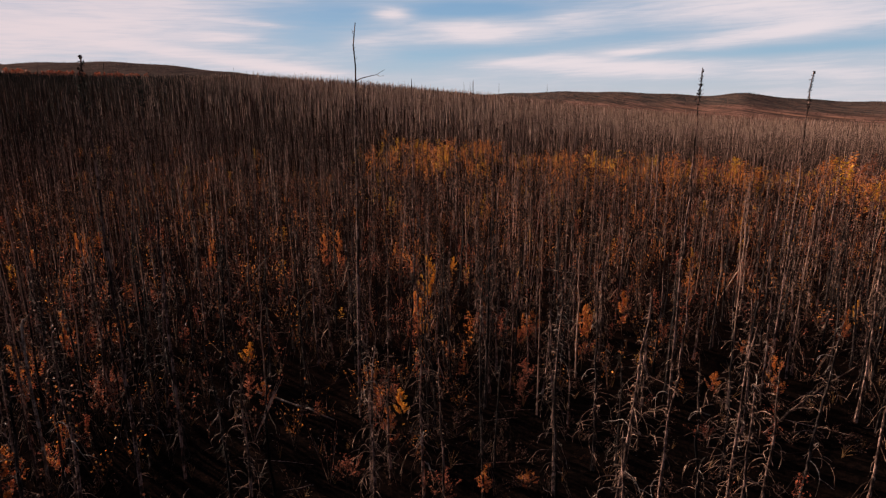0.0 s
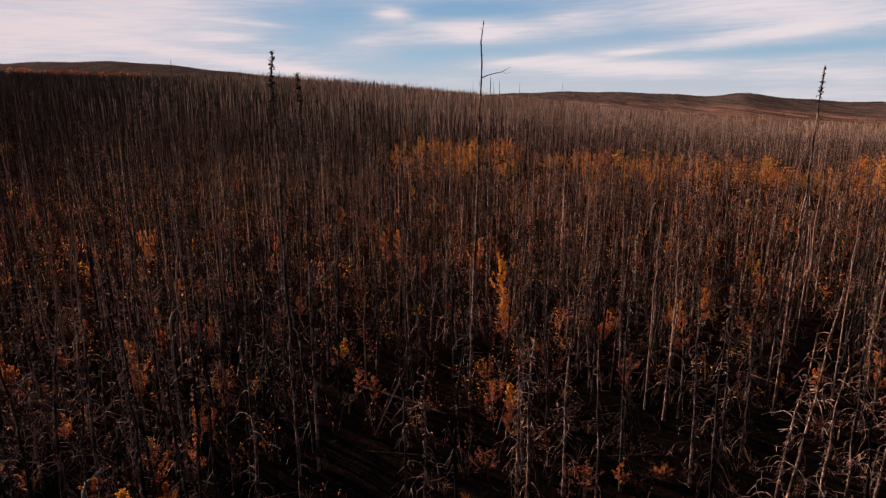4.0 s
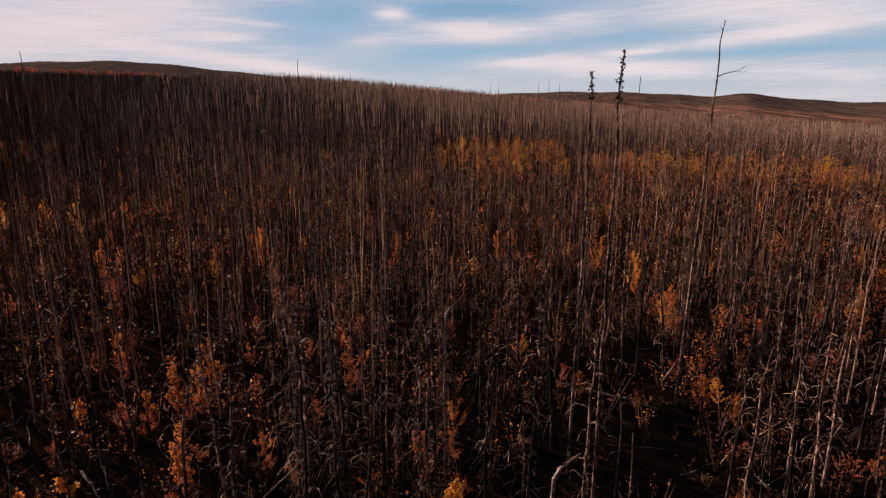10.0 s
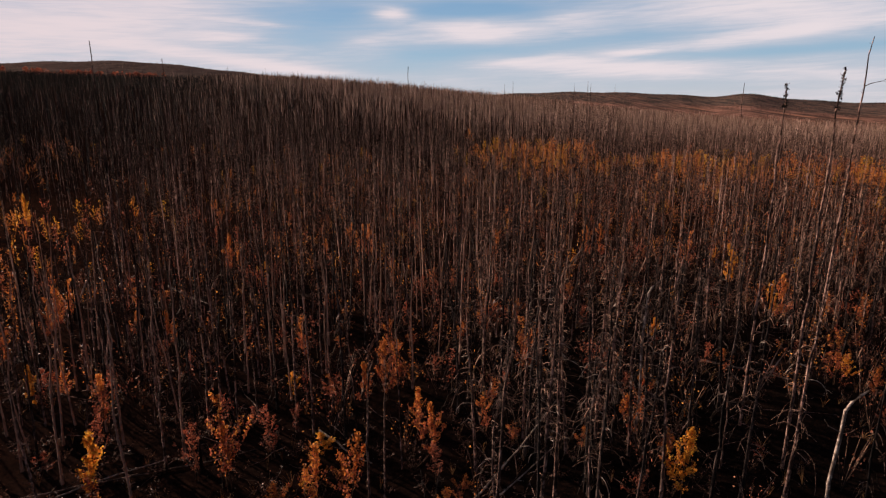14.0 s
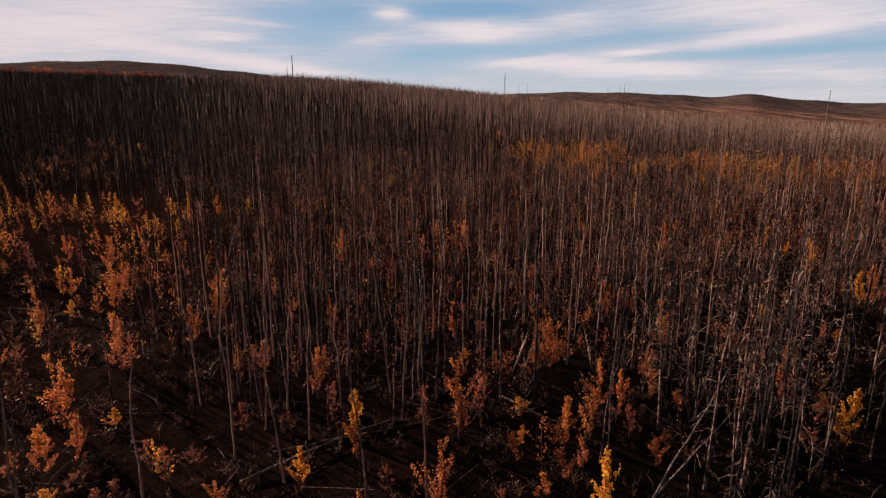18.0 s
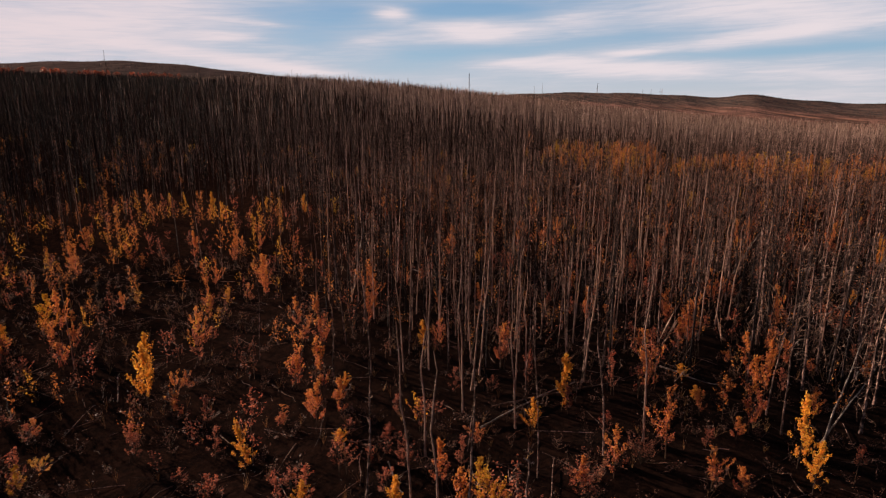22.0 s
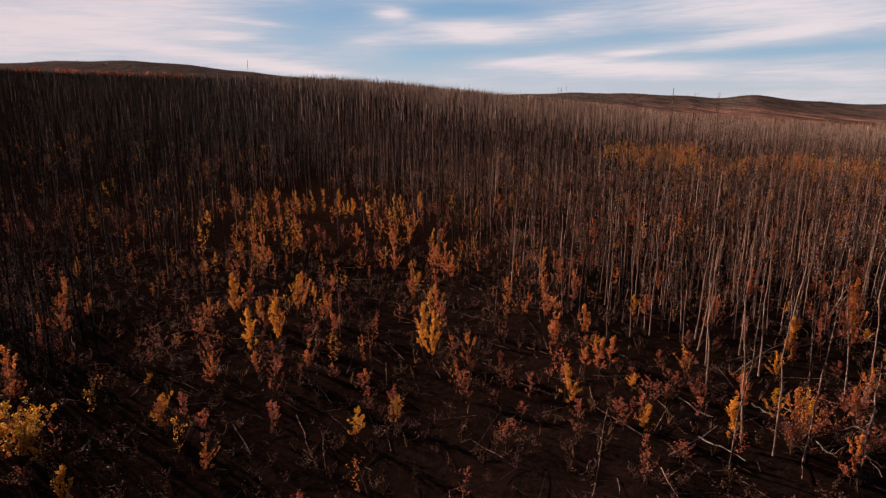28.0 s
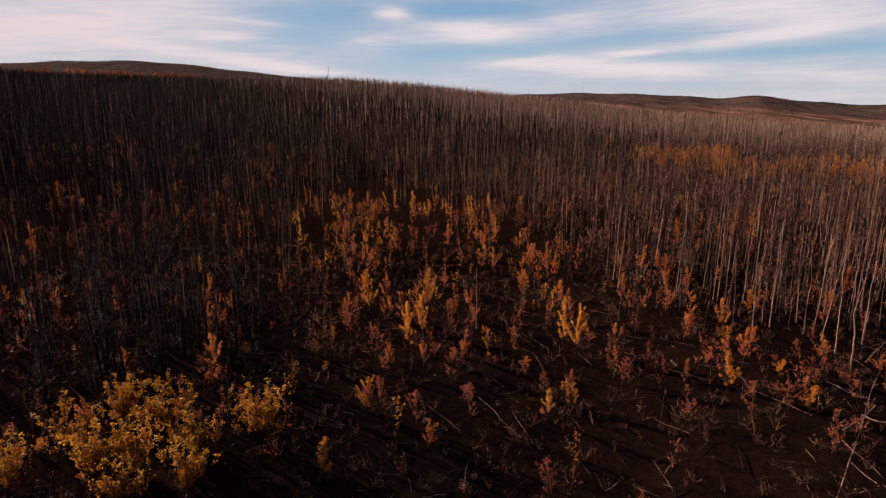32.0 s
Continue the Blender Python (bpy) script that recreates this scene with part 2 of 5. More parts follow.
RUST = leaf("rust_red_leaf", [(0.0, (0.07, 0.018, 0.014)), (0.35, (0.30, 0.075, 0.047)), (0.7, (0.62, 0.165, 0.085)), (1.0, (0.90, 0.34, 0.17))], 0.30)
OLIVE = leaf("olive_gold_leaf", [(0.0, (0.13, 0.056, 0.010)), (0.35, (0.40, 0.18, 0.022)), (0.7, (0.68, 0.34, 0.028)), (1.0, (0.88, 0.50, 0.048))], 0.34)
DULL = leaf("dull_brown_leaf", [(0.0, (0.05, 0.016, 0.011)), (0.45, (0.20, 0.064, 0.040)), (0.8, (0.42, 0.15, 0.085)), (1.0, (0.70, 0.31, 0.17))], 0.2)
HEATH = leaf("heath_leaf", [(0.0, (0.075, 0.035, 0.027)), (0.5, (0.15, 0.07, 0.05)), (1.0, (0.24, 0.115, 0.08))], 0.2)
GRASS = leaf("dry_grass", [(0.0, (0.16, 0.07, 0.03)), (0.5, (0.30, 0.15, 0.06)), (1.0, (0.40, 0.24, 0.11))], 0.3)
FLECK = leaf("pale_fleck", [(0.0, (0.22, 0.18, 0.15)), (1.0, (0.48, 0.42, 0.38))], 0.2)
SOIL = soil("charred_ground")

# ---------------------------------------------------------------- mesh tools
rng = np.random.default_rng(7)


class Form:
    """Vertices and quads with a material index each, gathered before they become one mesh."""

    def __init__(self):
        self.v, self.q, self.m, self.n = [], [], [], 0

    def add(self, verts, quads, mat=0):
        self.v.append(np.asarray(verts, float))
        self.q.append(np.asarray(quads, int) + self.n)
        self.m.append(np.full(len(quads), mat, int))
        self.n += len(verts)

    def tube(self, pts, radii, sides=5, mat=0):
        pts, radii = np.asarray(pts, float), np.asarray(radii, float)
        d = np.gradient(pts, axis=0)
        d /= np.linalg.norm(d, axis=1)[:, None] + 1e-9
        ref = np.where(np.abs(d[:, 2:3]) > 0.8, np.array([[1.0, 0.0, 0.0]]), np.array([[0.0, 0.0, 1.0]]))
        a = np.cross(d, ref)
        a /= np.linalg.norm(a, axis=1)[:, None] + 1e-9
        b = np.cross(d, a)
        th = np.arange(sides) * 2 * np.pi / sides
        ring = a[:, None] * np.cos(th)[None, :, None] + b[:, None] * np.sin(th)[None, :, None]
        v = (pts[:, None] + ring * radii[:, None, None]).reshape(-1, 3)
        k, s = np.meshgrid(np.arange(len(pts) - 1), np.arange(sides), indexing="ij")
        s2 = (s + 1) % sides
        q = np.stack([k * sides + s, k * sides + s2, (k + 1) * sides + s2, (k + 1) * sides + s], -1).reshape(-1, 4)
        self.add(v, q, mat)

    def cards(self, centre, size, mat=0, tall=1.0, tilt=1.0, r=None):
        """Small leaf blades, each folded along its middle (two quads sharing the midrib)."""
        r = r or rng
        c = np.asarray(centre, float)
        n = len(c)
        size = np.broadcast_to(size, n)
        u = r.normal(size=(n, 3))
        u[:, 2] *= tilt
        u /= np.linalg.norm(u, axis=1)[:, None]
        w = np.cross(u, r.normal(size=(n, 3)))
        w /= np.linalg.norm(w, axis=1)[:, None]
        nn = np.cross(u, w)
        h = size[:, None] * 0.5
        v = np.stack([c - u * h * tall, c + w * h * 0.75 + nn * h * 0.25, c + u * h * tall, c - w * h * 0.75 + nn * h * 0.25], 1)
        self.add(v.reshape(-1, 3), np.arange(4 * n).reshape(n, 4), mat)

    def arrays(self):
        return np.concatenate(self.v), np.concatenate(self.q), np.concatenate(self.m)

    def mesh(self, name, mats, smooth=True):
        return mesh_from(name, *self.arrays(), mats, smooth)


def mesh_from(name, v, q, m, mats, smooth=True):
    me = bpy.data.meshes.new(name)
    me.vertices.add(len(v))
    me.vertices.foreach_set("co", np.ascontiguousarray(v, dtype=np.float32).ravel())
    me.loops.add(len(q) * 4)
    me.loops.foreach_set("vertex_index", np.ascontiguousarray(q, dtype=np.int32).ravel())
    me.polygons.add(len(q))
    me.polygons.foreach_set("loop_start", np.arange(0, len(q) * 4, 4, dtype=np.int32))
    for mat in mats:
        me.materials.append(mat)
    me.polygons.foreach_set("material_index", np.ascontiguousarray(m, dtype=np.int32))
    me.polygons.foreach_set("use_smooth", np.full(len(q), smooth))
    me.update(calc_edges=True)
    return me


def spread(name, forms, picks, xyz, turn, wide, high, mats, lean=0.03, r=None):
    """One mesh that holds a form at each of many places."""
    r = r or rng
    vs, qs, ms, base = [], [], [], 0
    for k, form in enumerate(forms):
        sel = np.nonzero(picks == k)[0]
        if not len(sel):
            continue
        v, q, m = form.arrays()
        c, s = np.cos(turn[sel]), np.sin(turn[sel])
        x = (v[None, :, 0] * c[:, None] - v[None, :, 1] * s[:, None]) * wide[sel, None]
        y = (v[None, :, 0] * s[:, None] + v[None, :, 1] * c[:, None]) * wide[sel, None]
        z = v[None, :, 2] * high[sel, None]
        x = x + z * r.normal(0, lean, len(sel))[:, None] + xyz[sel, 0, None]
        y = y + z * r.normal(0, lean, len(sel))[:, None] + xyz[sel, 1, None]
        z = z + xyz[sel, 2, None]
        vs.append(np.stack([x, y, z], -1).reshape(-1, 3))
        qs.append((q[None] + (np.arange(len(sel)) * len(v))[:, None, None] + base).reshape(-1, 4))
        ms.append(np.tile(m, len(sel)))
        base += len(sel) * len(v)
    return mesh_from(name, np.concatenate(vs), np.concatenate(qs), np.concatenate(ms), mats)


def thing(name, m, label, category, group=""):
    ob = new(name)
    ob.matrix_world = m
    ob.empty_display_size = 0.2
    return tagged(ob, label, category, group)


def part(name, me, parent, label=""):
    ob = new(name, me)
    ob.parent = parent
    return tagged(ob, label) if label else ob


# ---------------------------------------------------------------- terrain
# from -90 to -46 degrees: unseen high ridge, added to shade the left slope
AZ_NEAR = ([-180, -110, -90, -70, -55, -46, -40, -36, -28.6, -14.7, -4.4, 4, 9, 14, 20, 26, 36, 60, 120, 180],
           [0.01, 0.03, 0.07, 0.105, 0.090, 0.052, 0.0425, 0.0408, 0.0392, 0.0375, 0.0255, 0.0136, 0.006, -0.003, -0.011, -0.019, -0.026,
            -0.02, 0.0, 0.01])
AZ_FAR = ([-180, -90, -50, -38, -33, -28.6, -24, -19, -10, 4, 9, 14.4, 18, 21, 24, 26.5, 28.2, 30, 34, 45, 90, 180],
          [0.01, 0.03, 0.040, 0.0445, 0.0525, 0.0562, 0.0535, 0.0465, 0.030, 0.0140, 0.0165, 0.0182, 0.0165, 0.0128, 0.0100, 0.0160, 0.0128,
           0.0068, 0.0020, 0.001, 0.01, 0.01])
HUB = (-20.0, -5.0)
EYE_Z = 12.5


def smooth_interp(a, table):
    """Interpolates the table with rounded bends."""
    return sum(np.interp(a + k, *table) for k in (-1.0, -0.5, 0.0, 0.5, 1.0)) / 5


def height(x, y):
    x, y = np.asarray(x, float), np.asarray(y, float)
    dx, dy = x - HUB[0], y - HUB[1]
    d = np.hypot(dx, dy) + 1e-6
    az = np.degrees(np.arctan2(dx, dy))
    ridge = EYE_Z + 900 * smooth_interp(az, AZ_NEAR) - 6.5
    hill = EYE_Z + 2500 * smooth_interp(az, AZ_FAR)
    s = np.clip((d - 110) / 790, 0, 1)
    bow = 1.25 + 0.55 * np.clip((az + 24) / 14, 0, 1)
    z = ridge * (1 - (1 - s) ** bow)
    u = np.clip((d - 900) / 1600, 0, 1)
    beyond = ridge + (hill - ridge) * (u * u * (3 - 2 * u)) - 14 * np.sin(np.pi * u) ** 2
    z = np.where(d > 900, beyond, z)
    w = np.clip((d - 2500) / 2200, 0, 1)
    z = np.where(d > 2500, hill * (1 - w) - 30 * w, z)
    near = 0.14 * np.sin(x * 0.21 + 1.3) * np.sin(y * 0.17) + 0.08 * np.sin(x * 0.53 + y * 0.31) + 0.05 * np.sin(x * 1.1 - y * 0.9)
    rough = 1.2 * np.sin(x * 0.013 + 2) * np.sin(y * 0.011) * np.clip((d - 130) / 300, 0, 1) * np.clip((1100 - d) / 500, 0, 1)
    crest = 5.0 * np.sin(az * 0.9 + 1) * np.sin(az * 0.37) * np.clip((d - 1500) / 900, 0, 1) * 0.6
    dip = -1.1 * np.clip((-42 - x) / 10, 0, 1) * np.clip((52 - y) / 20, 0, 1)
    return z + near + rough + crest + dip


def make_ground():
    radii = np.concatenate([np.arange(0.0, 70, 1.0), np.geomspace(70, 4900, 150)])
    angles = np.radians(np.concatenate([np.arange(-60, 60, 1.0), np.arange(60, 300, 4.0)]))
    radii[0] = 0.05
    R, A = np.meshgrid(radii, angles, indexing="ij")
    x, y = HUB[0] + R * np.sin(A), HUB[1] + R * np.cos(A)
    v = np.stack([x, y, height(x, y)], -1).reshape(-1, 3)
    n = len(angles)
    k, s = np.meshgrid(np.arange(len(radii) - 1), np.arange(n), indexing="ij")
    s2 = (s + 1) % n
    q = np.stack([k * n + s, (k + 1) * n + s, (k + 1) * n + s2, k * n + s2], -1).reshape(-1, 4)
    q = q[:, ::-1]
    ob = new("ground", mesh_from("ground", v, q, np.zeros(len(q), int), [SOIL]))
    tagged(ob, "charred black forest floor rising to brown burnt hills", "ground", kind="structure")


make_ground()

# ---------------------------------------------------------------- plant forms


def stem_line(h, wob, n, r, lean=0.0):
    t = np.linspace(0, 1, n)
    p = np.zeros((n, 3))
    p[:, 2] = t * h
    a = np.cumsum(r.normal(0, wob, (n, 2)), axis=0)
    p[:, :2] = (a - a[0]) * t[:, None] + np.array([lean, 0]) * h * t[:, None] ** 1.4
    return p


def along(p, f):
    """The point at the share f of a line's height."""
    k = np.clip(f * (len(p) - 1), 0, len(p) - 1.001)
    i = k.astype(int)
    return p[i] + (p[i + 1] - p[i]) * (k - i)[:, None]


def branch_line(start, az, length, droop, curl, n):
    """A dead spruce branch: out, sagging, with the tip turned up again or hanging."""
    t = np.linspace(0, 1, n)
    out = length * (t - 0.42 * t * t)
    z = -droop * length * t ** 1.5 + curl * length * t ** 3
    return start + np.stack([np.cos(az) * out, np.sin(az) * out, z], -1)


def spruce_forms(seed, h, base_r, branches, detail, low=0.12, reach=0.75, droop=0.9, wob=0.055):
    """A burnt spruce: tapered stem and dead branches. Returns the stem and the branches."""
    r = np.random.default_rng(seed)
    segs, sides, bseg, bs = {0: (12, 6, 4, 3), 1: (6, 4, 3, 3), 2: (4, 4, 2, 3)}[detail]
    stem, twigs, limbs = Form(), Form(), []
    p = stem_line(h, wob, segs, r)
    t = np.linspace(0, 1, segs)
    rad = base_r * (1 - t) ** 0.85 + 0.010
    rad[0] *= 1.35
    stem.tube(p, rad, sides)
    for k in range(branches):
        f = low + (0.98 - low) * r.random() ** 0.8
        st = along(p, np.array([f]))[0]
        az = r.random() * 2 * np.pi
        ln = reach * (1.08 - f) ** 0.6 * r.uniform(0.35, 1.15)
        d = droop * r.uniform(0.3, 1.3) * (1.25 - f)
        br = branch_line(st, az, ln, d, r.uniform(-0.1, 0.55), bseg)
        br[1:] += r.normal(0, 0.03 * ln, (bseg - 1, 3))
        w = r.uniform(0.008, 0.015) * (1.3 if detail else 1.0)
        if detail == 0 and k < 4:
            limb = Form()
            br = branch_line(st, az, ln * 1.35, d * 0.85, r.uniform(0.1, 0.7), 8)
            br[1:] += np.cumsum(r.normal(0, 0.018, (7, 3)), axis=0)
            limb.tube(br, np.linspace(0.019, 0.006, 8), 5)
            limbs.append(limb)
        else:
            twigs.tube(br, np.linspace(w, w * 0.35, bseg), bs)
        if detail == 0 and r.random() < 0.55:
            tip = br[-2] + (br[-1] - br[-2]) * 0.2
            tw = branch_line(tip, az + r.choice([-0.8, 0.8]), ln * 0.4, d * 0.8, 0.3, 3)
            twigs.tube(tw, np.linspace(w * 0.6, w * 0.3, 3), 3)
    return stem, twigs, limbs


def merged(*forms_mats):
    f = Form()
    for form, mat in forms_mats:
        v, q, _ = form.arrays()
        f.add(v, q, mat)
    return f


def sapling_forms(seed, h, leaves, leaf_size, girth=0.17, shoots=1, twigs=True, low=0.0):
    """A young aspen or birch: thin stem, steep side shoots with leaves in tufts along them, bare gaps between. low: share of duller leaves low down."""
    r = np.random.default_rng(seed)
    stem, crown = Form(), Form()
    spots = []
    for s in range(shoots):
        off = r.normal(0, 0.16, 2) if s else np.zeros(2)
        hh = h * (1 if s == 0 else r.uniform(0.5, 0.85))
        p = stem_line(hh, 0.035 * h / 2, 8, r, r.normal(0, 0.05) if s else r.normal(0, 0.03))
        p[:, :2] += off
        stem.tube(p, np.linspace(0.018, 0.004, 8), 5 if twigs else 3)
        count = max(8, 20 // shoots)
        for k in range(count):
            f = 0.14 + 0.78 * (k + r.uniform(0, 1)) / count
            st = along(p, np.array([f]))[0]
            az = r.random() * 6.283
            ln = h * girth * 2.5 * (1.0 - 0.9 * f) * min(1.0, 0.45 + 2.0 * f) * r.choice([0.35, 0.75, 1.0, 1.3])
            t = np.linspace(0, 1, 4)
            out = np.cumsum(r.normal(0, 0.03 * ln, (4, 3)), axis=0)
            br = st + np.stack([np.cos(az) * ln * 0.66 * t, np.sin(az) * ln * 0.66 * t, ln * (0.5 * t + 0.3 * t * t)], -1) + out - out[0]
            if twigs:
                stem.tube(br, np.linspace(0.007, 0.003, 4), 3)
            if r.random() < 0.12:
                continue
            m = int(leaves / shoots / count * r.uniform(0.35, 1.3) * (0.5 + 0.6 * ln / (h * girth))) + 2
            tuft = r.uniform(0.25, 1.0, 3)
            u = (r.choice(tuft, m) + r.normal(0, 0.09, m)).clip(0.1, 1)
            spots.append(along(br, u) + r.normal(0, 0.019 * h, (m, 3)))
        m = leaves // (6 * shoots) + 2
        spots.append(along(p, (0.55 + 0.45 * r.random(m) ** 0.7).clip(0, 1)) + r.normal(0, 0.016 * h, (m, 3)))
    c = np.concatenate(spots)
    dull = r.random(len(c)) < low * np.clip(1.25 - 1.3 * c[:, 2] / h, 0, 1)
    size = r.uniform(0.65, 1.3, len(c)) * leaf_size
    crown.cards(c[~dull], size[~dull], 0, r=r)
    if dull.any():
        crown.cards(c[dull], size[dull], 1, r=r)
    return stem, crown


# ---------------------------------------------------------------- where things grow
GLADE = [(-20, 2), (-24, 10), (-27, 16.5), (-40, 15), (-44.5, 22), (-45, 33), (-49, 41), (-54, 53), (-63, 72), (-74, 78),
         (-80, 66), (-77, 44), (-75, 29), (-70, 18), (-73, 13), (-77, 8), (-80, 3), (-76, -20), (-30, -30)]


def inside(x, y, poly):
    hit = np.zeros(len(x), bool)
    for (x0, y0), (x1, y1) in zip(poly, poly[1:] + poly[:1]):
        cross = (y0 > y) != (y1 > y)
        hit ^= cross & (x < (x1 - x0) * (y - y0) / (y1 - y0 + 1e-12) + x0)
    return hit


def scatter(cell, x0, x1, y0, y1, r):
    """Jittered points, one a cell."""
    gx, gy = np.meshgrid(np.arange(x0, x1, cell), np.arange(y0, y1, cell), indexing="ij")
    x = gx.ravel() + r.uniform(0, cell, gx.size)
    y = gy.ravel() + r.uniform(0, cell, gx.size)
    return x, y


def patchy(x, y, size, seed):
    """Soft patches between 0 and 1."""
    r = np.random.default_rng(seed)
    v = np.zeros(len(x))
    for k in range(6):
        a, ph = r.uniform(0, 6.28, 2)
        w = 2 * np.pi / (size * r.uniform(0.6, 1.6))
        v += np.sin((np.cos(a) * x + np.sin(a) * y) * w + ph)
    return 0.5 + v / 6


def ahead(x, y):
    """How far a place lies in front of the flight line."""
    return y - np.clip(0.34 * x, -21, 1.0)


def in_wedge(x, y, margin=6.0):
    return (x > -62 - 0.84 * (y + 21) - margin) & (x < 3 + 0.84 * (y + 4) + margin)


def forest_places():
    r = np.random.default_rng(11)
    x, y = scatter(1.3, -120, 75, -14, 62, r)
    keep = (ahead(x, y) > 7.0) & in_wedge(x, y, 14.0)
    soft = np.where(y > 30, 4.5, 1.6)
    glade = inside(x + r.normal(0, 1, len(x)) * soft, y + r.normal(0, 1, len(x)) * soft * 1.4, GLADE)
    dens = np.clip(0.62 + 0.45 * (patchy(x, y, 14, 3) - 0.5) * 2, 0.25, 1.0)
    dens = np.where(glade, 0.004, dens)
    thin = np.clip((ahead(x, y) - 12) / 26, 0.0, 1.0)
    dens = np.where((~glade) & (x > -28), dens * (0.15 + 0.85 * thin), dens)
    dens = np.where((~glade) & (x < -62), dens * 0.95, dens)
    dens = np.where((~glade) & (x > -48) & (x < -16) & (y < 40), np.clip(dens * 1.35, 0, 1), dens)
    keep &= r.random(len(x)) < dens
    return x[keep], y[keep]


def pole_share(x, y):
    """Bare poles stand thickest beside the glade, branchy spruce further along."""
    return np.clip((-8 - x) / 22, 0.12, 0.85) * np.where(x < -68, 0.35, 1.0)


FX, FY = forest_places()
print("trees", len(FX))

# ---------------------------------------------------------------- near burnt trees, each a thing
SPRUCE = [spruce_forms(100 + k, 7.0, 0.043, 46 + 6 * k, 0, low=0.08, reach=0.92 + 0.07 * k, droop=1.25 + 0.1 * k) for k in range(6)]
POLES = [spruce_forms(200 + k, 7.0, 0.030, 16 + 5 * k, 0, low=0.3, reach=0.45, droop=0.35) for k in range(5)]
SPRUCE_ME = [(s.mesh("spruce_trunk", [BARK if k % 2 else CHAR]), b.mesh("spruce_twigs", [TWIG if k % 2 else SOOT]), [f.mesh("spruce_branch", [TWIG if k % 2 else SOOT]) for f in li])
             for k, (s, b, li) in enumerate(SPRUCE)]
POLE_ME = [(s.mesh("pole_trunk", [POLE if k % 2 else BARK]), b.mesh("pole_twigs", [TWIG]), [f.mesh("pole_branch", [TWIG]) for f in li])
           for k, (s, b, li) in enumerate(POLES)]


def plant_near_trees():
    r = np.random.default_rng(21)
    near = np.nonzero((ahead(FX, FY) < 36) & in_wedge(FX, FY, 1.0))[0]
    order = near[np.argsort(ahead(FX[near], FY[near]))][:430]
    pole = (r.random(len(order)) < pole_share(FX[order], FY[order])) & (FX[order] > -62)
    gz = height(FX[order], FY[order])
    for i, is_pole, z in zip(order, pole, gz):
        # charred stand beyond -62; among the rest, backlit shade is put into darker picks
        black = FX[i] < -62 or (-46 < FX[i] < -4 and r.random() < 0.5)
        h = np.clip(r.normal(0.94, 0.20), 0.4, 1.25)
        m = pose(FX[i], FY[i], z - 0.05, r.normal(0, 1.9), r.normal(0, 1.9), r.uniform(0, 360)) @ Matrix.Diagonal((*[r.uniform(0.75, 1.25)] * 2, h, 1))
        if is_pole:
            me = POLE_ME[r.integers(len(POLE_ME))]
            ob = thing("burnt_pole_tree", m, "bare scorched pole of a dead tree standing in charred ground", "dead tree", "burnt forest")
        else:
            me = SPRUCE_ME[2 * r.integers(3)] if black else SPRUCE_ME[r.integers(len(SPRUCE_ME))]
            ob = thing("burnt_spruce", m, "dead burnt spruce with drooping grey leafless branches", "dead tree", "burnt forest")
        part("trunk", me[0], ob)
        tagged(part("twig_mass", me[1], ob, "drooping grey dead twigs"), kind="stuff")
        for limb in me[2]:
            part("branch", limb, ob)
    return order


NAMED = plant_near_trees()
# lone poles that stand out in front of the stand, beside the glade
LONE_POLES = [(-39.2, 3.1), (-37.9, 4.8), (-37.1, 3.8), (-36.3, 3.1), (-30.7, 9.0), (-28.9, 9.8), (-33.6, 13.8), (-33.9, 11.1), (-36.1, 12.5), (-35.6, 14.7)]


def plant_lone_poles():
    r = np.random.default_rng(23)
    for x, y in LONE_POLES:
        me = POLE_ME[r.integers(len(POLE_ME))]
        ob = thing("burnt_pole_tree", pose(x, y, float(height(x, y)) - 0.05, r.normal(0, 1.6), r.normal(0, 2.4), r.uniform(0, 360)) @ Matrix.Diagonal((1.1, 1.1, r.uniform(0.85, 1.1), 1)),
                   "bare scorched pole of a dead tree standing in charred ground", "dead tree", "burnt forest")
        part("trunk", me[0], ob)
        tagged(part("twig_mass", me[1], ob, "short grey dead twigs"), kind="stuff")
        for limb in me[2]:
            part("branch", limb, ob)


plant_lone_poles()


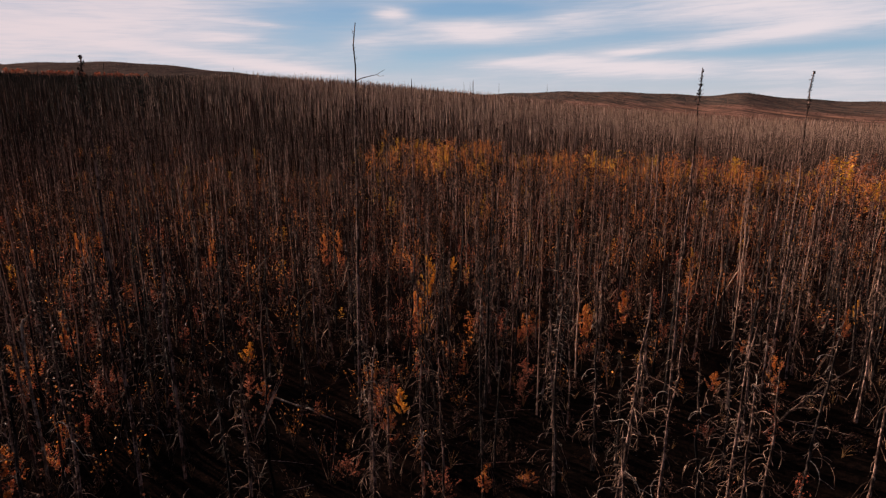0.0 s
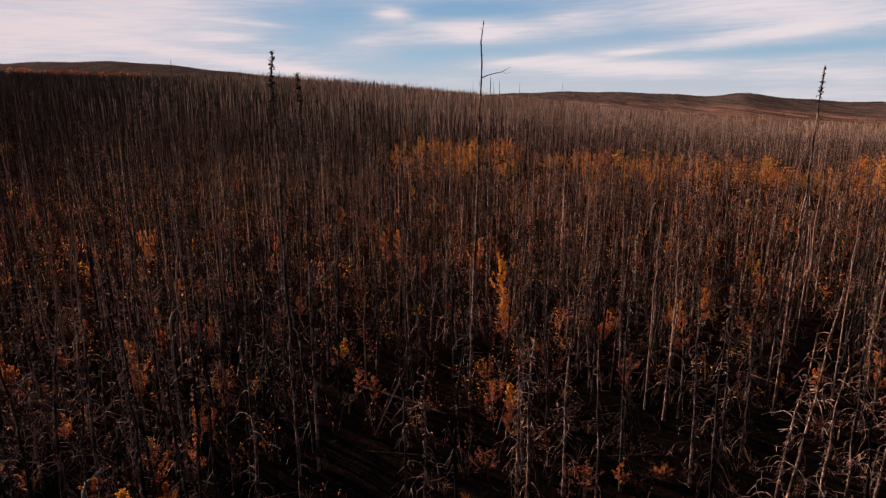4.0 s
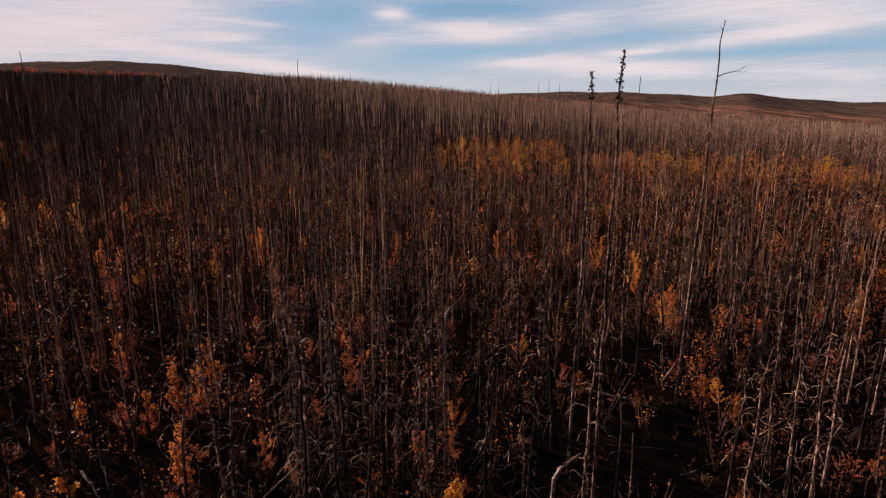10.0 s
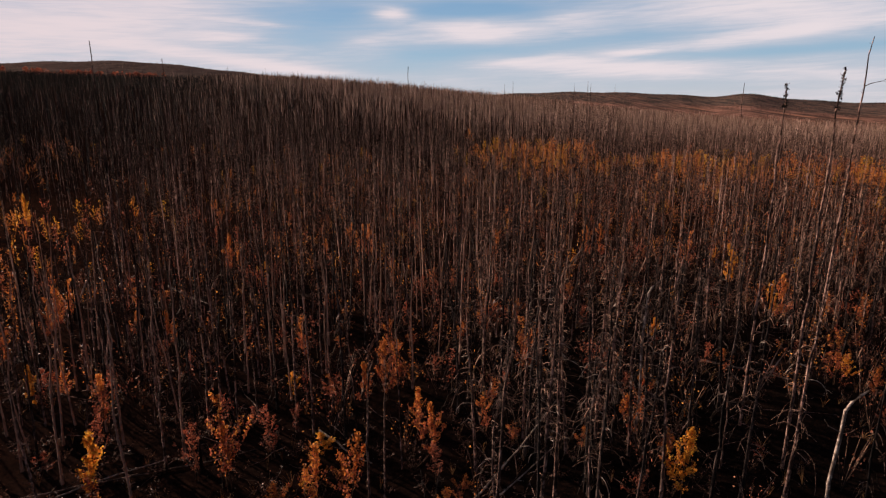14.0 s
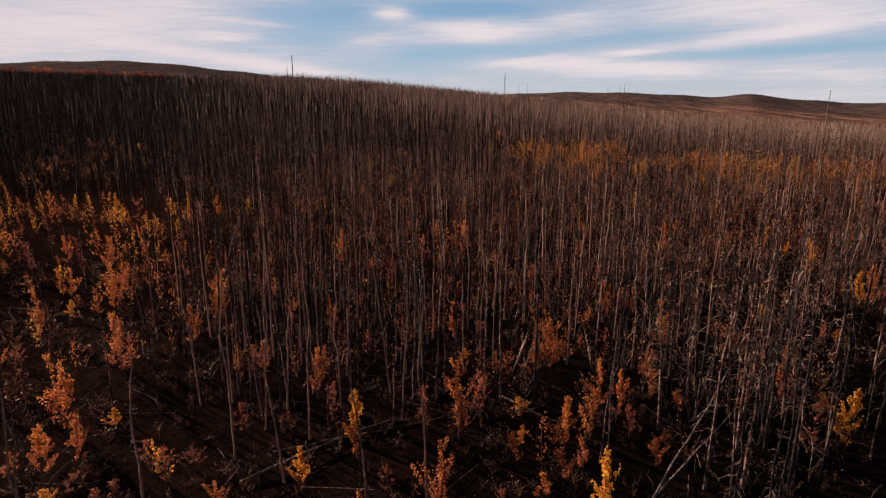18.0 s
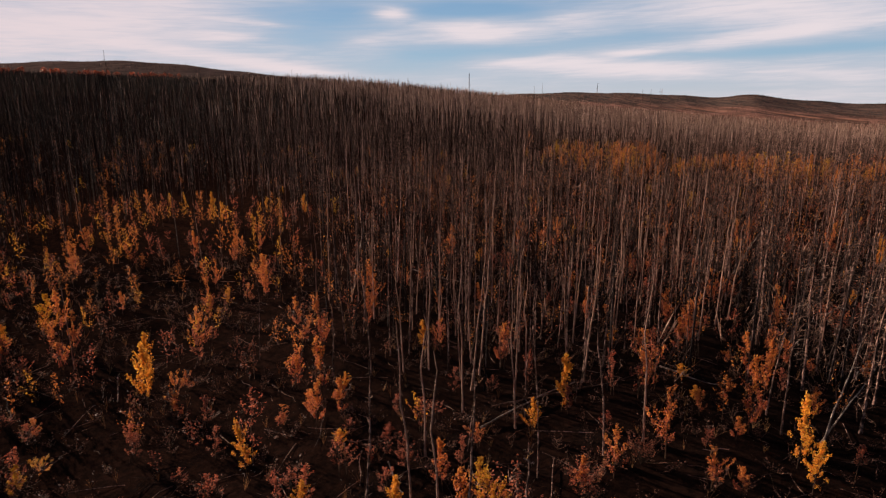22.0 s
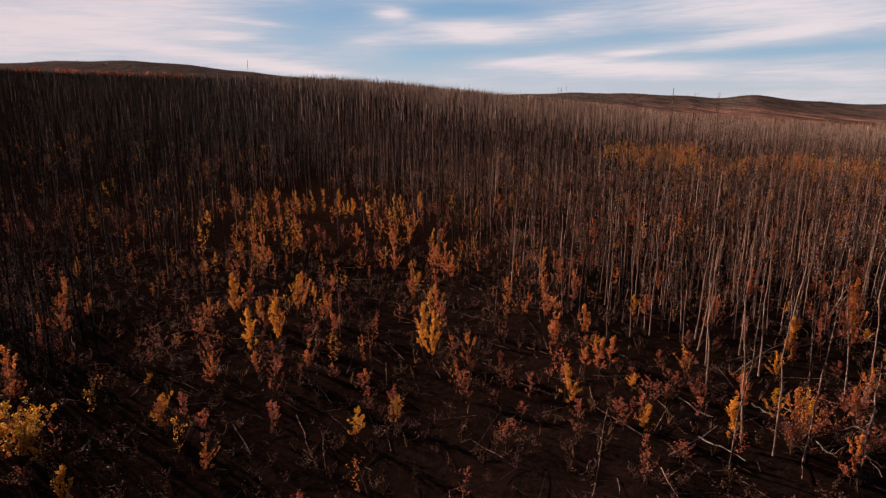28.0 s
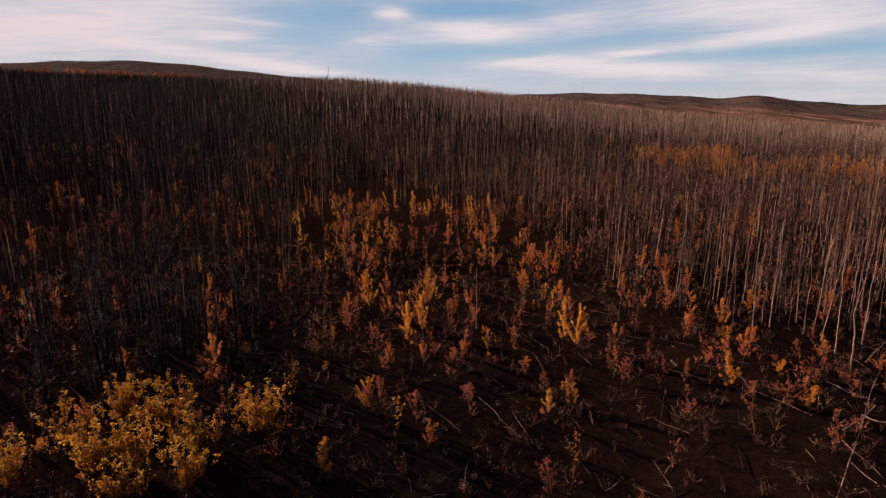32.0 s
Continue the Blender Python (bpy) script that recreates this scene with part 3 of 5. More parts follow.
def curly_spruce(x, y, h, seed, burnt=False):
    """A dead spruce near the flight line, hung with curling branches, each one a part."""
    r = np.random.default_rng(seed)
    stem, twigs, _ = spruce_forms(seed, h, 0.078 if burnt else 0.054, 60, 0, low=0.08, reach=0.75, droop=1.2)
    ob = thing("burnt_spruce", pose(x, y, float(height(x, y)) - 0.05, r.normal(0, 2), r.normal(0, 2), 0),
               "charred black spruce with short sooty curling branches" if burnt else "dead spruce hung with curling pale bleached branches",
               "dead tree", "burnt forest")
    part("trunk", stem.mesh("curly_trunk", [CHAR if burnt or seed % 3 == 0 else BARK]), ob)
    tagged(part("twig_mass", twigs.mesh("curly_twigs", [CHAR if burnt else TWIG]), ob, "drooping sooty twigs" if burnt else "drooping grey dead twigs"), kind="stuff")
    for k in range(20):
        f = 0.22 + 0.72 * (k + r.uniform(0, 0.9)) / 20
        az, ln = r.uniform(0, 6.28), r.uniform(0.6, 1.45) * (1.25 - 0.8 * f)
        u = np.linspace(0, 1, 9)
        out = ln * (u - 0.45 * u ** 2.2)
        rise = ln * (0.10 * np.sin(u * 2.2) - 0.95 * u ** 2.4 * r.uniform(0.6, 1.3) + 0.35 * u ** 6 * r.uniform(0, 2))
        side = az + r.normal(0, 0.5) * u ** 2
        line = np.stack([np.cos(side) * out, np.sin(side) * out, rise], -1) + [0, 0, f * h]
        b = Form()
        b.tube(line + np.cumsum(r.normal(0, 0.012, (9, 3)), axis=0), np.linspace(0.015, 0.005, 9), 5)
        e = line[5] + np.array([np.cos(az + 1), np.sin(az + 1), -0.5]) * ln * 0.3
        b.tube([line[5], (line[5] + e) / 2 + [0, 0, 0.03], e], [0.011, 0.009, 0.005], 3)
        part("branch", b.mesh("curly_branch", [SOOT if burnt else DRIFT if r.random() < 0.15 else TWIG]), ob)


CURLY = [(-5.0, 13.3, 6.3), (-0.6, 16.5, 7.0), (-13.4, 15.6, 6.6), (-2.2, 15.9, 6.5), (4.4, 21.2, 7.2), (5.2, 18.0, 6.5), (-19.6, 14.6, 7.0),
         (-16.7, 18.0, 7.3), (-10.4, 18.5, 7.2), (4.8, 14.2, 6.6), (5.8, 13.7, 6.2), (9.6, 17.8, 7.0), (2.6, 26.5, 7.3), (3.6, 16.7, 7.0),
         (-15.9, 21.2, 7.2), (-13.9, 15.7, 7.0), (-10.8, 20.8, 7.3), (-3.3, 23.7, 7.5), (-13.5, 21.5, 7.2), (-2.0, 15.0, 6.4),
         (6.6, 13.2, 6.5), (8.2, 14.9, 7.0), (8.4, 13.3, 6.4), (11.6, 16.6, 6.8)]
CURLY_TALL = [(-34.9, 1.9, 5.0), (-13.6, 13.2, 8.3), (-11.0, 13.2, 8.1), (-9.5, 13.3, 7.8), (-17.1, 13.2, 8.3), (-16.4, 10.9, 8.1), (-19.3, 10.9, 7.8),
              (-18.0, 10.9, 8.3), (-17.8, 15.4, 8.0), (-16.2, 15.8, 8.2), (-15.4, 14.2, 8.0), (-18.6, 16.4, 7.8), (-14.8, 17.0, 8.0)]
CHARRED = [(-74.5, 13.5, 8.0), (-76.2, 11.2, 8.4), (-77.6, 14.2, 8.0), (-79.4, 10.5, 8.2), (-81.0, 13.0, 8.0), (-76.0, 17.0, 8.0), (-78.8, 18.5, 8.2),
           (-82.5, 16.5, 7.8), (-73.6, 17.5, 7.4), (-72.2, 12.2, 7.6), (-84.0, 12.5, 8.1)]
for seed, (cx, cy, ch) in enumerate(CURLY + CURLY_TALL):
    curly_spruce(cx, cy, ch, 1000 + seed)
for seed, (cx, cy, ch) in enumerate(CHARRED):
    curly_spruce(cx, cy, ch, 1100 + seed, True)


def forest_stuff():
    r = np.random.default_rng(31)
    rest = np.ones(len(FX), bool)
    rest[NAMED] = False
    rest_far = rest & (ahead(FX, FY) > 44)
    rest &= ~rest_far
    x, y = FX[rest], FY[rest]
    forms = []
    for k in range(5):
        s, t, _ = spruce_forms(300 + k, 7.0, 0.032, 28 + 4 * k, 1, reach=0.62)
        forms.append(merged((s, 0), (t, 2)))
    for k in range(5):
        s, t, _ = spruce_forms(330 + k, 7.0, 0.028, 10 + 3 * k, 1, low=0.4, reach=0.4, droop=0.3)
        forms.append(merged((s, 1), (t, 2)))
    for k in range(3):
        s, t, _ = spruce_forms(345 + k, 7.0, 0.045, 22 + 4 * k, 1, reach=0.7, droop=1.2)
        forms.append(merged((s, 3), (t, 3)))
    pole = r.random(len(x)) < pole_share(x, y)
    picks = np.where(pole, r.integers(5, 10, len(x)), r.integers(0, 5, len(x)))
    # charred west of -64; the leftward rise puts backlit shade into the bark
    dark = np.where(x < -64, 0.85, np.clip((-6 - x - 0.2 * y) / 36, 0, 0.6))
    picks = np.where(r.random(len(x)) < dark, r.integers(10, 13, len(x)), picks)
    n = len(x)
    me = spread("burnt_forest_middle", forms, picks, np.stack([x, y, height(x, y)], -1), r.uniform(0, 6.28, n),
                r.uniform(0.75, 1.2, n), np.clip(r.normal(0.94, 0.22, n), 0.3, 1.3), [BARK, POLE, TWIG, CHAR], 0.034, r)
    tagged(new("burnt_forest", me), "dense stand of dead burnt spruce and bare poles", "forest", kind="stuff")
    behind_x, behind_y = scatter(5.0, -110, 60, -85, 12, r)
    keep = (ahead(behind_x, behind_y) < 4.5) & ~inside(behind_x, behind_y, GLADE) & (r.random(len(behind_x)) < 0.8)
    behind_x, behind_y = behind_x[keep], behind_y[keep]
    # further off, coarser
    x, y = scatter(1.3, -240, 200, 62, 170, r)
    keep = in_wedge(x, y, 8) & (r.random(len(x)) < np.clip(0.75 + 0.5 * (patchy(x, y, 22, 5) - 0.5), 0.3, 1)) & ~inside(x + r.normal(0, 4, len(x)), y + r.normal(0, 6, len(x)), GLADE)
    off = y - (128 - 0.70 * (x + 11))
    keep &= ~((np.abs(off + 10) < 26) & (x > -16) & (r.random(len(x)) < 0.5))
    x, y = np.concatenate([x[keep], FX[rest_far], behind_x]), np.concatenate([y[keep], FY[rest_far], behind_y])
    n = len(x)
    forms = []
    for k in range(9):
        rr = np.random.default_rng(360 + k)
        f = Form()
        p = stem_line(7.0, 0.05, 4, rr)
        f.tube(p, [0.036, 0.031, 0.023, 0.010], 3, 0 if k < 6 else 2)
        for b in range(7):
            st = along(p, np.array([rr.uniform(0.15, 0.97)]))[0]
            a, ln = rr.uniform(0, 6.28), rr.uniform(0.2, 0.75)
            e = st + np.array([np.cos(a) * ln, np.sin(a) * ln, -0.5 * ln])
            f.add([st, st + [0, 0, 0.035], e + [0, 0, 0.02], e], [[0, 1, 2, 3]], 1 if k < 6 else 2)
        forms.append(f)
    # charred forms thicken to the left: shade on backlit trunks, painted by material
    dark = r.random(n) < np.clip((-30 - x - 0.3 * y) / 50, 0, 0.8)
    me = spread("burnt_forest_far", forms, np.where(dark, r.integers(6, 9, n), r.integers(0, 6, n)), np.stack([x, y, height(x, y)], -1), r.uniform(0, 6.28, n),
                r.uniform(0.7, 1.25, n), np.clip(r.normal(0.93, 0.22, n), 0.3, 1.3), [BARK, TWIG, CHAR], 0.032, r)
    tagged(new("burnt_forest", me), "grey-brown dead burnt forest on level ground", "forest", kind="stuff")
    print("mid trees", n)
    # up the slopes
    forms = []
    for k in range(10):
        rr = np.random.default_rng(380 + k)
        f = Form()
        f.tube([[0, 0, 0], [rr.normal(0, 0.1), 0, 7.0]], [0.09, 0.03], 3, (0, 0, 3, 0, 0)[k] if k < 5 else 2)
        for b in range(3 if k < 5 else 5):
            a, z = rr.uniform(0, 6.28), rr.uniform(2.5, 6.3)
            e = np.array([np.cos(a) * 0.6, np.sin(a) * 0.6, z - 0.25])
            f.add([[0, 0, z], [0, 0, z + 0.09], e + [0, 0, 0.05], e], [[0, 1, 2, 3]], 0 if k < 5 else 1)
        forms.append(f)
    x, y = scatter(2.75, -480, 420, 160, 440, r)
    keep = in_wedge(x, y, 8) & (y > 165 - 5 * r.random(len(x))) & (r.random(len(x)) < np.clip(0.85 + 0.6 * (patchy(x, y, 40, 6) - 0.5), 0.3, 1))
    x, y = x[keep], y[keep]
    n = len(x)
    print("slope trees", n)
    # left slope charred, right slope pale: shade and sunlight put into the bark picks
    me = spread("burnt_forest_slope", forms, r.integers(0, 5, n) + 5 * (x + 40 * r.normal(size=n) > -0.36 * y), np.stack([x, y, height(x, y)], -1), r.uniform(0, 6.28, n),
                r.uniform(0.8, 1.4, n), np.clip(r.normal(0.97, 0.22, n), 0.4, 1.5), [CHAR, TWIG, PALE, BARK], 0.03, r)
    tagged(new("burnt_forest", me), "grey-brown dead burnt forest on rising slope", "forest", kind="stuff")
    forms = []
    for k in range(3):
        f = Form()
        f.tube([[0, 0, 0], [0.1, 0, 7.0]], [0.26, 0.08], 3, k)
        forms.append(f)
    x, y = scatter(4.6, -980, 860, 430, 1000, r)
    d = np.hypot(x - HUB[0], y - HUB[1])
    az = np.degrees(np.arctan2(x - HUB[0], y - HUB[1]))
    keep = in_wedge(x, y, 10) & (d < 960)
    x, y = x[keep], y[keep]
    n = len(x)
    print("ridge trees", n)
    # ridge bark darker left of -21 degrees, paler right: light put into colour
    me = spread("burnt_forest_ridge", forms, np.where(az[keep] + 4 * r.normal(size=n) < -21, 0, r.integers(1, 3, n)), np.stack([x, y, height(x, y)], -1), r.uniform(0, 6.28, n),
                r.uniform(0.6, 1.3, n), np.clip(r.normal(1.0, 0.25, n), 0.4, 1.8) * np.clip(1.0 + 0.012 * (az[keep] + 12), 0.7, 1.0), [CHAR, PALE, POLE], 0.03, r)
    tagged(new("burnt_forest", me), "thin dead trees along the distant ridge", "forest", kind="stuff")


forest_stuff()


def hill_scrub():
    """Brush and standing dead wood over the far hills."""
    r = np.random.default_rng(35)
    n = 14000
    d = np.sqrt(r.uniform(940 ** 2, 2560 ** 2, n))
    az = np.radians(r.uniform(-40, 44, n))
    x, y = HUB[0] + d * np.sin(az), HUB[1] + d * np.cos(az)
    keep = r.random(n) < np.clip(1.5 * patchy(x, y, 420, 36) - 0.1, 0.15, 1)
    x, y = x[keep], y[keep]
    n = len(x)
    forms = []
    for k in range(4):
        f = Form()
        f.tube([[0, 0, -0.5], [0.2, 0, 2.4], [0.3, 0.1, 5.0 + k]], [1.5 - 0.35 * k, 1.1 - 0.25 * k, 0.1], 3, k)
        forms.append(f)
    dark = np.hypot(x - HUB[0], y - HUB[1]) + 160 * patchy(x, y, 500, 37) > 2420
    me = spread("hill_scrub", forms, np.where(dark | ((x < -0.16 * y) & (r.random(n) < 0.5)), 3, np.where(x < -0.16 * y, 2, r.integers(0, 3, n))), np.stack([x, y, height(x, y)], -1), r.uniform(0, 6.28, n), r.uniform(0.7, 1.8, n),
                r.uniform(0.2, 0.5, n), [HEATH, HEATH, HEATH, NEEDLE], 0.03, r)
    tagged(new("hill_scrub", me), "reddish-brown scrub scattered over distant hills", "scrub", kind="stuff")


hill_scrub()


def crest_woods():
    """Dark living spruce along the far skyline."""
    r = np.random.default_rng(36)
    n = 9000
    d, az = r.uniform(2140, 2560, n), np.radians(r.uniform(-9, 44, n))
    x, y = HUB[0] + d * np.sin(az), HUB[1] + d * np.cos(az)
    keep = r.random(n) < np.clip((d - 2140) / 200, 0, 1) * np.clip(1.8 * patchy(x, y, 300, 39) - 0.05, 0.2, 1)
    x, y = x[keep], y[keep]
    n = len(x)
    f = Form()
    f.tube([[0, 0, 0], [0, 0, 2.0], [0.1, 0, 8.0]], [1.2, 1.7, 0.1], 4)
    me = spread("crest_woods", [f], np.zeros(n, int), np.stack([x, y, height(x, y) - 1.5], -1), r.uniform(0, 6.28, n), r.uniform(0.8, 1.7, n),
                r.uniform(0.16, 0.4, n), [NEEDLE], 0.02, r)
    tagged(new("crest_woods", me), "dark spruce woods along the distant hill crest", "forest", kind="stuff")


crest_woods()

# ---------------------------------------------------------------- tall snags that rise above the rest


def tall_snag(x, y, top, seed, base_r, tuft, label, arm=0.0, lean=0.0):
    r = np.random.default_rng(seed)
    z0 = float(height(x, y))
    h = top - z0
    ob = thing("tall_snag", pose(x, y, z0 - 0.05), label, "dead tree", "tall snags")
    s, tw = Form(), Form()
    p = stem_line(h, 0.011, 22, r)
    p[8:, :2] += r.normal(0, 0.028, (14, 2))
    p[:, :2] -= p[-1, :2] * np.linspace(0, 1, 22)[:, None]
    p[:, 0] += lean * np.linspace(1, 0, 22)
    t = np.linspace(0, 1, 22)
    s.tube(p, base_r * 0.9 * (1 - t) ** 0.7 + 0.016, 8)
    part("trunk", s.mesh("snag_trunk", [BARK]), ob)
    for k in range(46):
        f = r.uniform(0.15, 0.8 if tuft else 0.72)
        st = along(p, np.array([f]))[0]
        ln = r.uniform(0.25, 0.85) * (1.15 - f)
        tw.tube(branch_line(st, r.uniform(0, 6.28), ln, r.uniform(0.2, 0.9), r.uniform(-0.1, 0.4), 4), np.linspace(0.012, 0.005, 4), 3)
    for k in range(16):
        f = r.uniform(0.72, 0.99)
        st = along(p, np.array([f]))[0]
        tw.tube(branch_line(st, r.uniform(0, 6.28), r.uniform(0.08, 0.22), -0.2, 0.2, 3), np.linspace(0.01, 0.005, 3), 3)
    tagged(part("twig_mass", tw.mesh("snag_twigs", [TWIG]), ob, "short grey broken branch stubs"), kind="stuff")
    if arm:
        a = Form()
        st = along(p, np.array([arm]))[0]
        pts = st + np.array([[0, 0, 0], [0.22, 0.02, 0.10], [0.45, 0.03, 0.16], [0.75, 0.0, 0.22], [1.05, 0.05, 0.40]])
        a.tube(pts, [0.022, 0.018, 0.014, 0.011, 0.006], 5)
        a.tube([pts[3], pts[3] + [0.15, 0, -0.06], pts[3] + [0.3, 0, -0.02]], [0.008, 0.006, 0.004], 3)
        part("side_branch", a.mesh("snag_side_branch", [TWIG]), ob)
    if tuft:
        f = Form()
        c = []
        for k in range(40):
            g = r.uniform(1 - tuft / h, 1.0)
            st = along(p, np.array([g]))[0]
            ln = r.uniform(0.05, 0.17) * (0.5 + min(1.0, (1 - g) * h / tuft * 1.5) * 0.7)
            b = branch_line(st, r.uniform(0, 6.28), ln, 0.5, 0.3, 3)
            f.tube(b, [0.009, 0.007, 0.004], 3)
            c.append(along(b, r.uniform(0.2, 1, 4)) + r.normal(0, 0.02, (4, 3)))
        f.cards(np.concatenate(c), 0.045, tall=1.8, r=r)
        tagged(part("top_tuft", f.mesh("snag_tuft", [NEEDLE]), ob, "blackened clump of scorched needles"), kind="stuff")
    return ob


tall_snag(-3.09, 21.96, 15.3, 1, 0.058, 0.0, "very tall thin dead trunk with one bent side branch", arm=0.872, lean=-0.35)
tall_snag(9.32, 22.04, 13.8, 2, 0.05, 1.3, "tall burnt spruce with a small blackened tuft on top")
tall_snag(15.37, 25.4, 13.85, 3, 0.05, 1.4, "tall burnt spruce with a ragged blackened tuft on top")
tall_snag(-8.72, 14.85, 13.65, 4, 0.05, 1.2, "tall burnt spruce with a blackened needle clump on top")
tall_snag(-8.83, 17.69, 13.3, 5, 0.05, 0.8, "tall burnt spruce with a forked blackened top")
FAR_SNAG = "lone dead trunk standing tall above the burnt forest"
for sx, sy, top, seed in ((-39.9, 38.3, 15.5, 6), (-74.3, 56.4, 19.0, 7), (-1.8, 34.9, 13.9, 8), (-35.6, 22.4, 15.1, 9), (-144.1, 422.4, 36.5, 10),
                          (14.8, 306.0, 23.8, 11), (-23.4, 42.4, 15.3, 12), (5.2, 117.3, 16.5, 13), (12.2, 132.4, 16.9, 14), (30.3, 177.3, 18.3, 15),
                          (-47.0, 71.1, 16.8, 16), (5.3, 106.3, 16.6, 17), (10.5, 306.0, 23.0, 19)):
    tall_snag(sx, sy, top, seed, 0.05 if sy < 80 else 0.12 if sy < 200 else 0.2, 0.8 if seed == 10 else 0.0, FAR_SNAG)


# ---------------------------------------------------------------- saplings and bushes
SAP = {}
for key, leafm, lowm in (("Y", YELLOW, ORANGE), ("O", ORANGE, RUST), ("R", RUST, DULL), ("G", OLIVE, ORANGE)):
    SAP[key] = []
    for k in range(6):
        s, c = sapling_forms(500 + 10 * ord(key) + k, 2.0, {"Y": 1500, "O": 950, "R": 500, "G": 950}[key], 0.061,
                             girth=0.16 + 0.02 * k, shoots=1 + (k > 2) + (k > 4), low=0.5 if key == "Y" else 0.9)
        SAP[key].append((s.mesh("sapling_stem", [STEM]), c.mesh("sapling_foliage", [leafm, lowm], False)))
NAMES = {"Y": "slender young aspen with bright yellow autumn leaves", "O": "young birch sapling with orange autumn leaves",
         "R": "thin sapling with sparse rust-red leaves", "G": "young willow with olive-gold leaves"}

# young trees that stand out: x, y, height
ORANGES = [
    (-64.1, 20.9, 4.5), (-60.4, 13.9, 1.8), (-58.6, 13.9, 2.0), (-50.1, 16.2, 1.1), (-44.1, 11.9, 1.1), (-42.9, 12.2, 1.5), (-41.6, 12.0, 2.0),
    (-44.0, 14.9, 3.7), (-50.4, 31.0, 3.5), (-56.1, 43.2, 1.5), (-45.9, 22.9, 2.3), (-34.0, 17.0, 2.6), (-23.1, 19.6, 1.9), (-31.6, 4.7, 1.4),
    (-59.0, 21.4, 2.6), (-59.7, 28.0, 1.7), (-56.2, 34.2, 2.0), (-66.9, 20.9, 2.0), (-27.8, 24.2, 2.5), (-21.2, 15.1, 2.5), (-25.7, 20.1, 1.2),
    (-20.2, 13.0, 1.1), (-41.7, 25.8, 2.5), (-53.1, 27.1, 3.3), (-72.4, 58.1, 3.3), (-64.7, 39.0, 2.2), (-55.7, 40.5, 2.0),
]
ORANGES_2 = [
    (-7.8, 43.5, 3.1), (-12.8, 17.7, 2.5), (-14.6, 12.6, 1.4), (-66.4, 18.4, 1.2), (-75.8, 18.8, 2.8), (-36.4, 3.8, 3.0), (-63.0, 11.4, 2.0),
    (-73.0, 10.3, 1.7), (-78.7, 11.6, 1.8), (-72.3, 14.3, 0.9), (-76.2, 3.4, 2.7), (-100.6, 36.1, 4.4), (-72.3, 9.5, 4.5), (-21.5, 16.2, 2.4),
    (-26.5, 41.8, 3.5), (-27.5, 30.6, 1.5), (-19.7, 26.2, 1.3), (-23.2, 22.8, 2.6), (-19.2, 16.9, 1.6), (-18.1, 16.5, 0.8), (-13.8, 16.2, 2.1),
    (-0.9, 31.6, 1.8), (4.6, 30.3, 1.4), (-2.0, 19.6, 1.8), (1.3, 16.8, 1.2), (-7.4, 22.2, 1.3), (-17.9, 29.4, 1.3), (0.8, 25.4, 1.0),
    (-5.2, 21.9, 0.8), (-16.9, 29.0, 1.4),
]
ORANGES_3 = [
    (6.7, 26.3, 3.8), (-43.5, 55.3, 3.1), (-17.1, 21.9, 3.1), (-8.2, 22.6, 1.5), (-2.7, 21.4, 2.8), (-9.0, 43.1, 2.9), (-29.0, 48.4, 2.0),
    (-21.4, 35.6, 1.5), (-16.5, 28.2, 1.7), (-12.8, 32.0, 1.5), (-1.3, 28.6, 3.3), (-14.2, 18.7, 0.8), (-15.6, 15.9, 1.0), (4.1, 29.4, 1.9),
    (9.8, 30.2, 2.5), (15.4, 35.1, 2.1), (20.8, 28.6, 2.0), (11.7, 23.2, 1.3), (9.8, 19.9, 0.9), (20.0, 35.7, 1.1), (15.3, 27.9, 0.8),
    (14.1, 22.9, 1.9), (-2.0, 40.1, 3.2), (-36.2, 37.6, 3.6), (-18.4, 27.0, 2.7), (-24.0, 13.1, 1.4), (-54.4, 42.4, 3.1), (-37.0, 6.8, 2.1),
    (-42.4, 11.1, 2.3),
]
ORANGES_4 = [
    (-35.3, 1.8, 2.2), (-30.7, 7.6, 2.3), (-61.7, 19.0, 3.3), (-57.8, 18.1, 3.2), (-75.2, 16.1, 2.7), (-75.9, 21.9, 1.9), (-55.0, 33.5, 2.4),
    (-49.9, 29.7, 2.5), (-59.5, 40.3, 3.0), (-67.1, 34.9, 4.0), (-51.4, 33.4, 2.6), (-42.5, 28.8, 2.6), (-37.2, 19.6, 1.8), (-27.3, 43.9, 2.9),
    (-30.0, 41.6, 2.1), (-16.8, 40.9, 3.2), (-20.0, 35.4, 1.5), (-26.2, 25.4, 0.8), (-18.7, 19.4, 1.2), (-2.1, 22.8, 1.1), (8.1, 30.7, 1.6),
    (12.2, 30.7, 1.0), (10.8, 40.3, 1.7), (2.8, 17.0, 0.8), (0.2, 27.7, 0.9), (-28.8, 46.6, 2.0), (-21.8, 17.7, 0.8), (-13.0, 19.3, 1.6),
    (-12.9, 15.1, 1.6), (5.2, 31.0, 1.4),
]
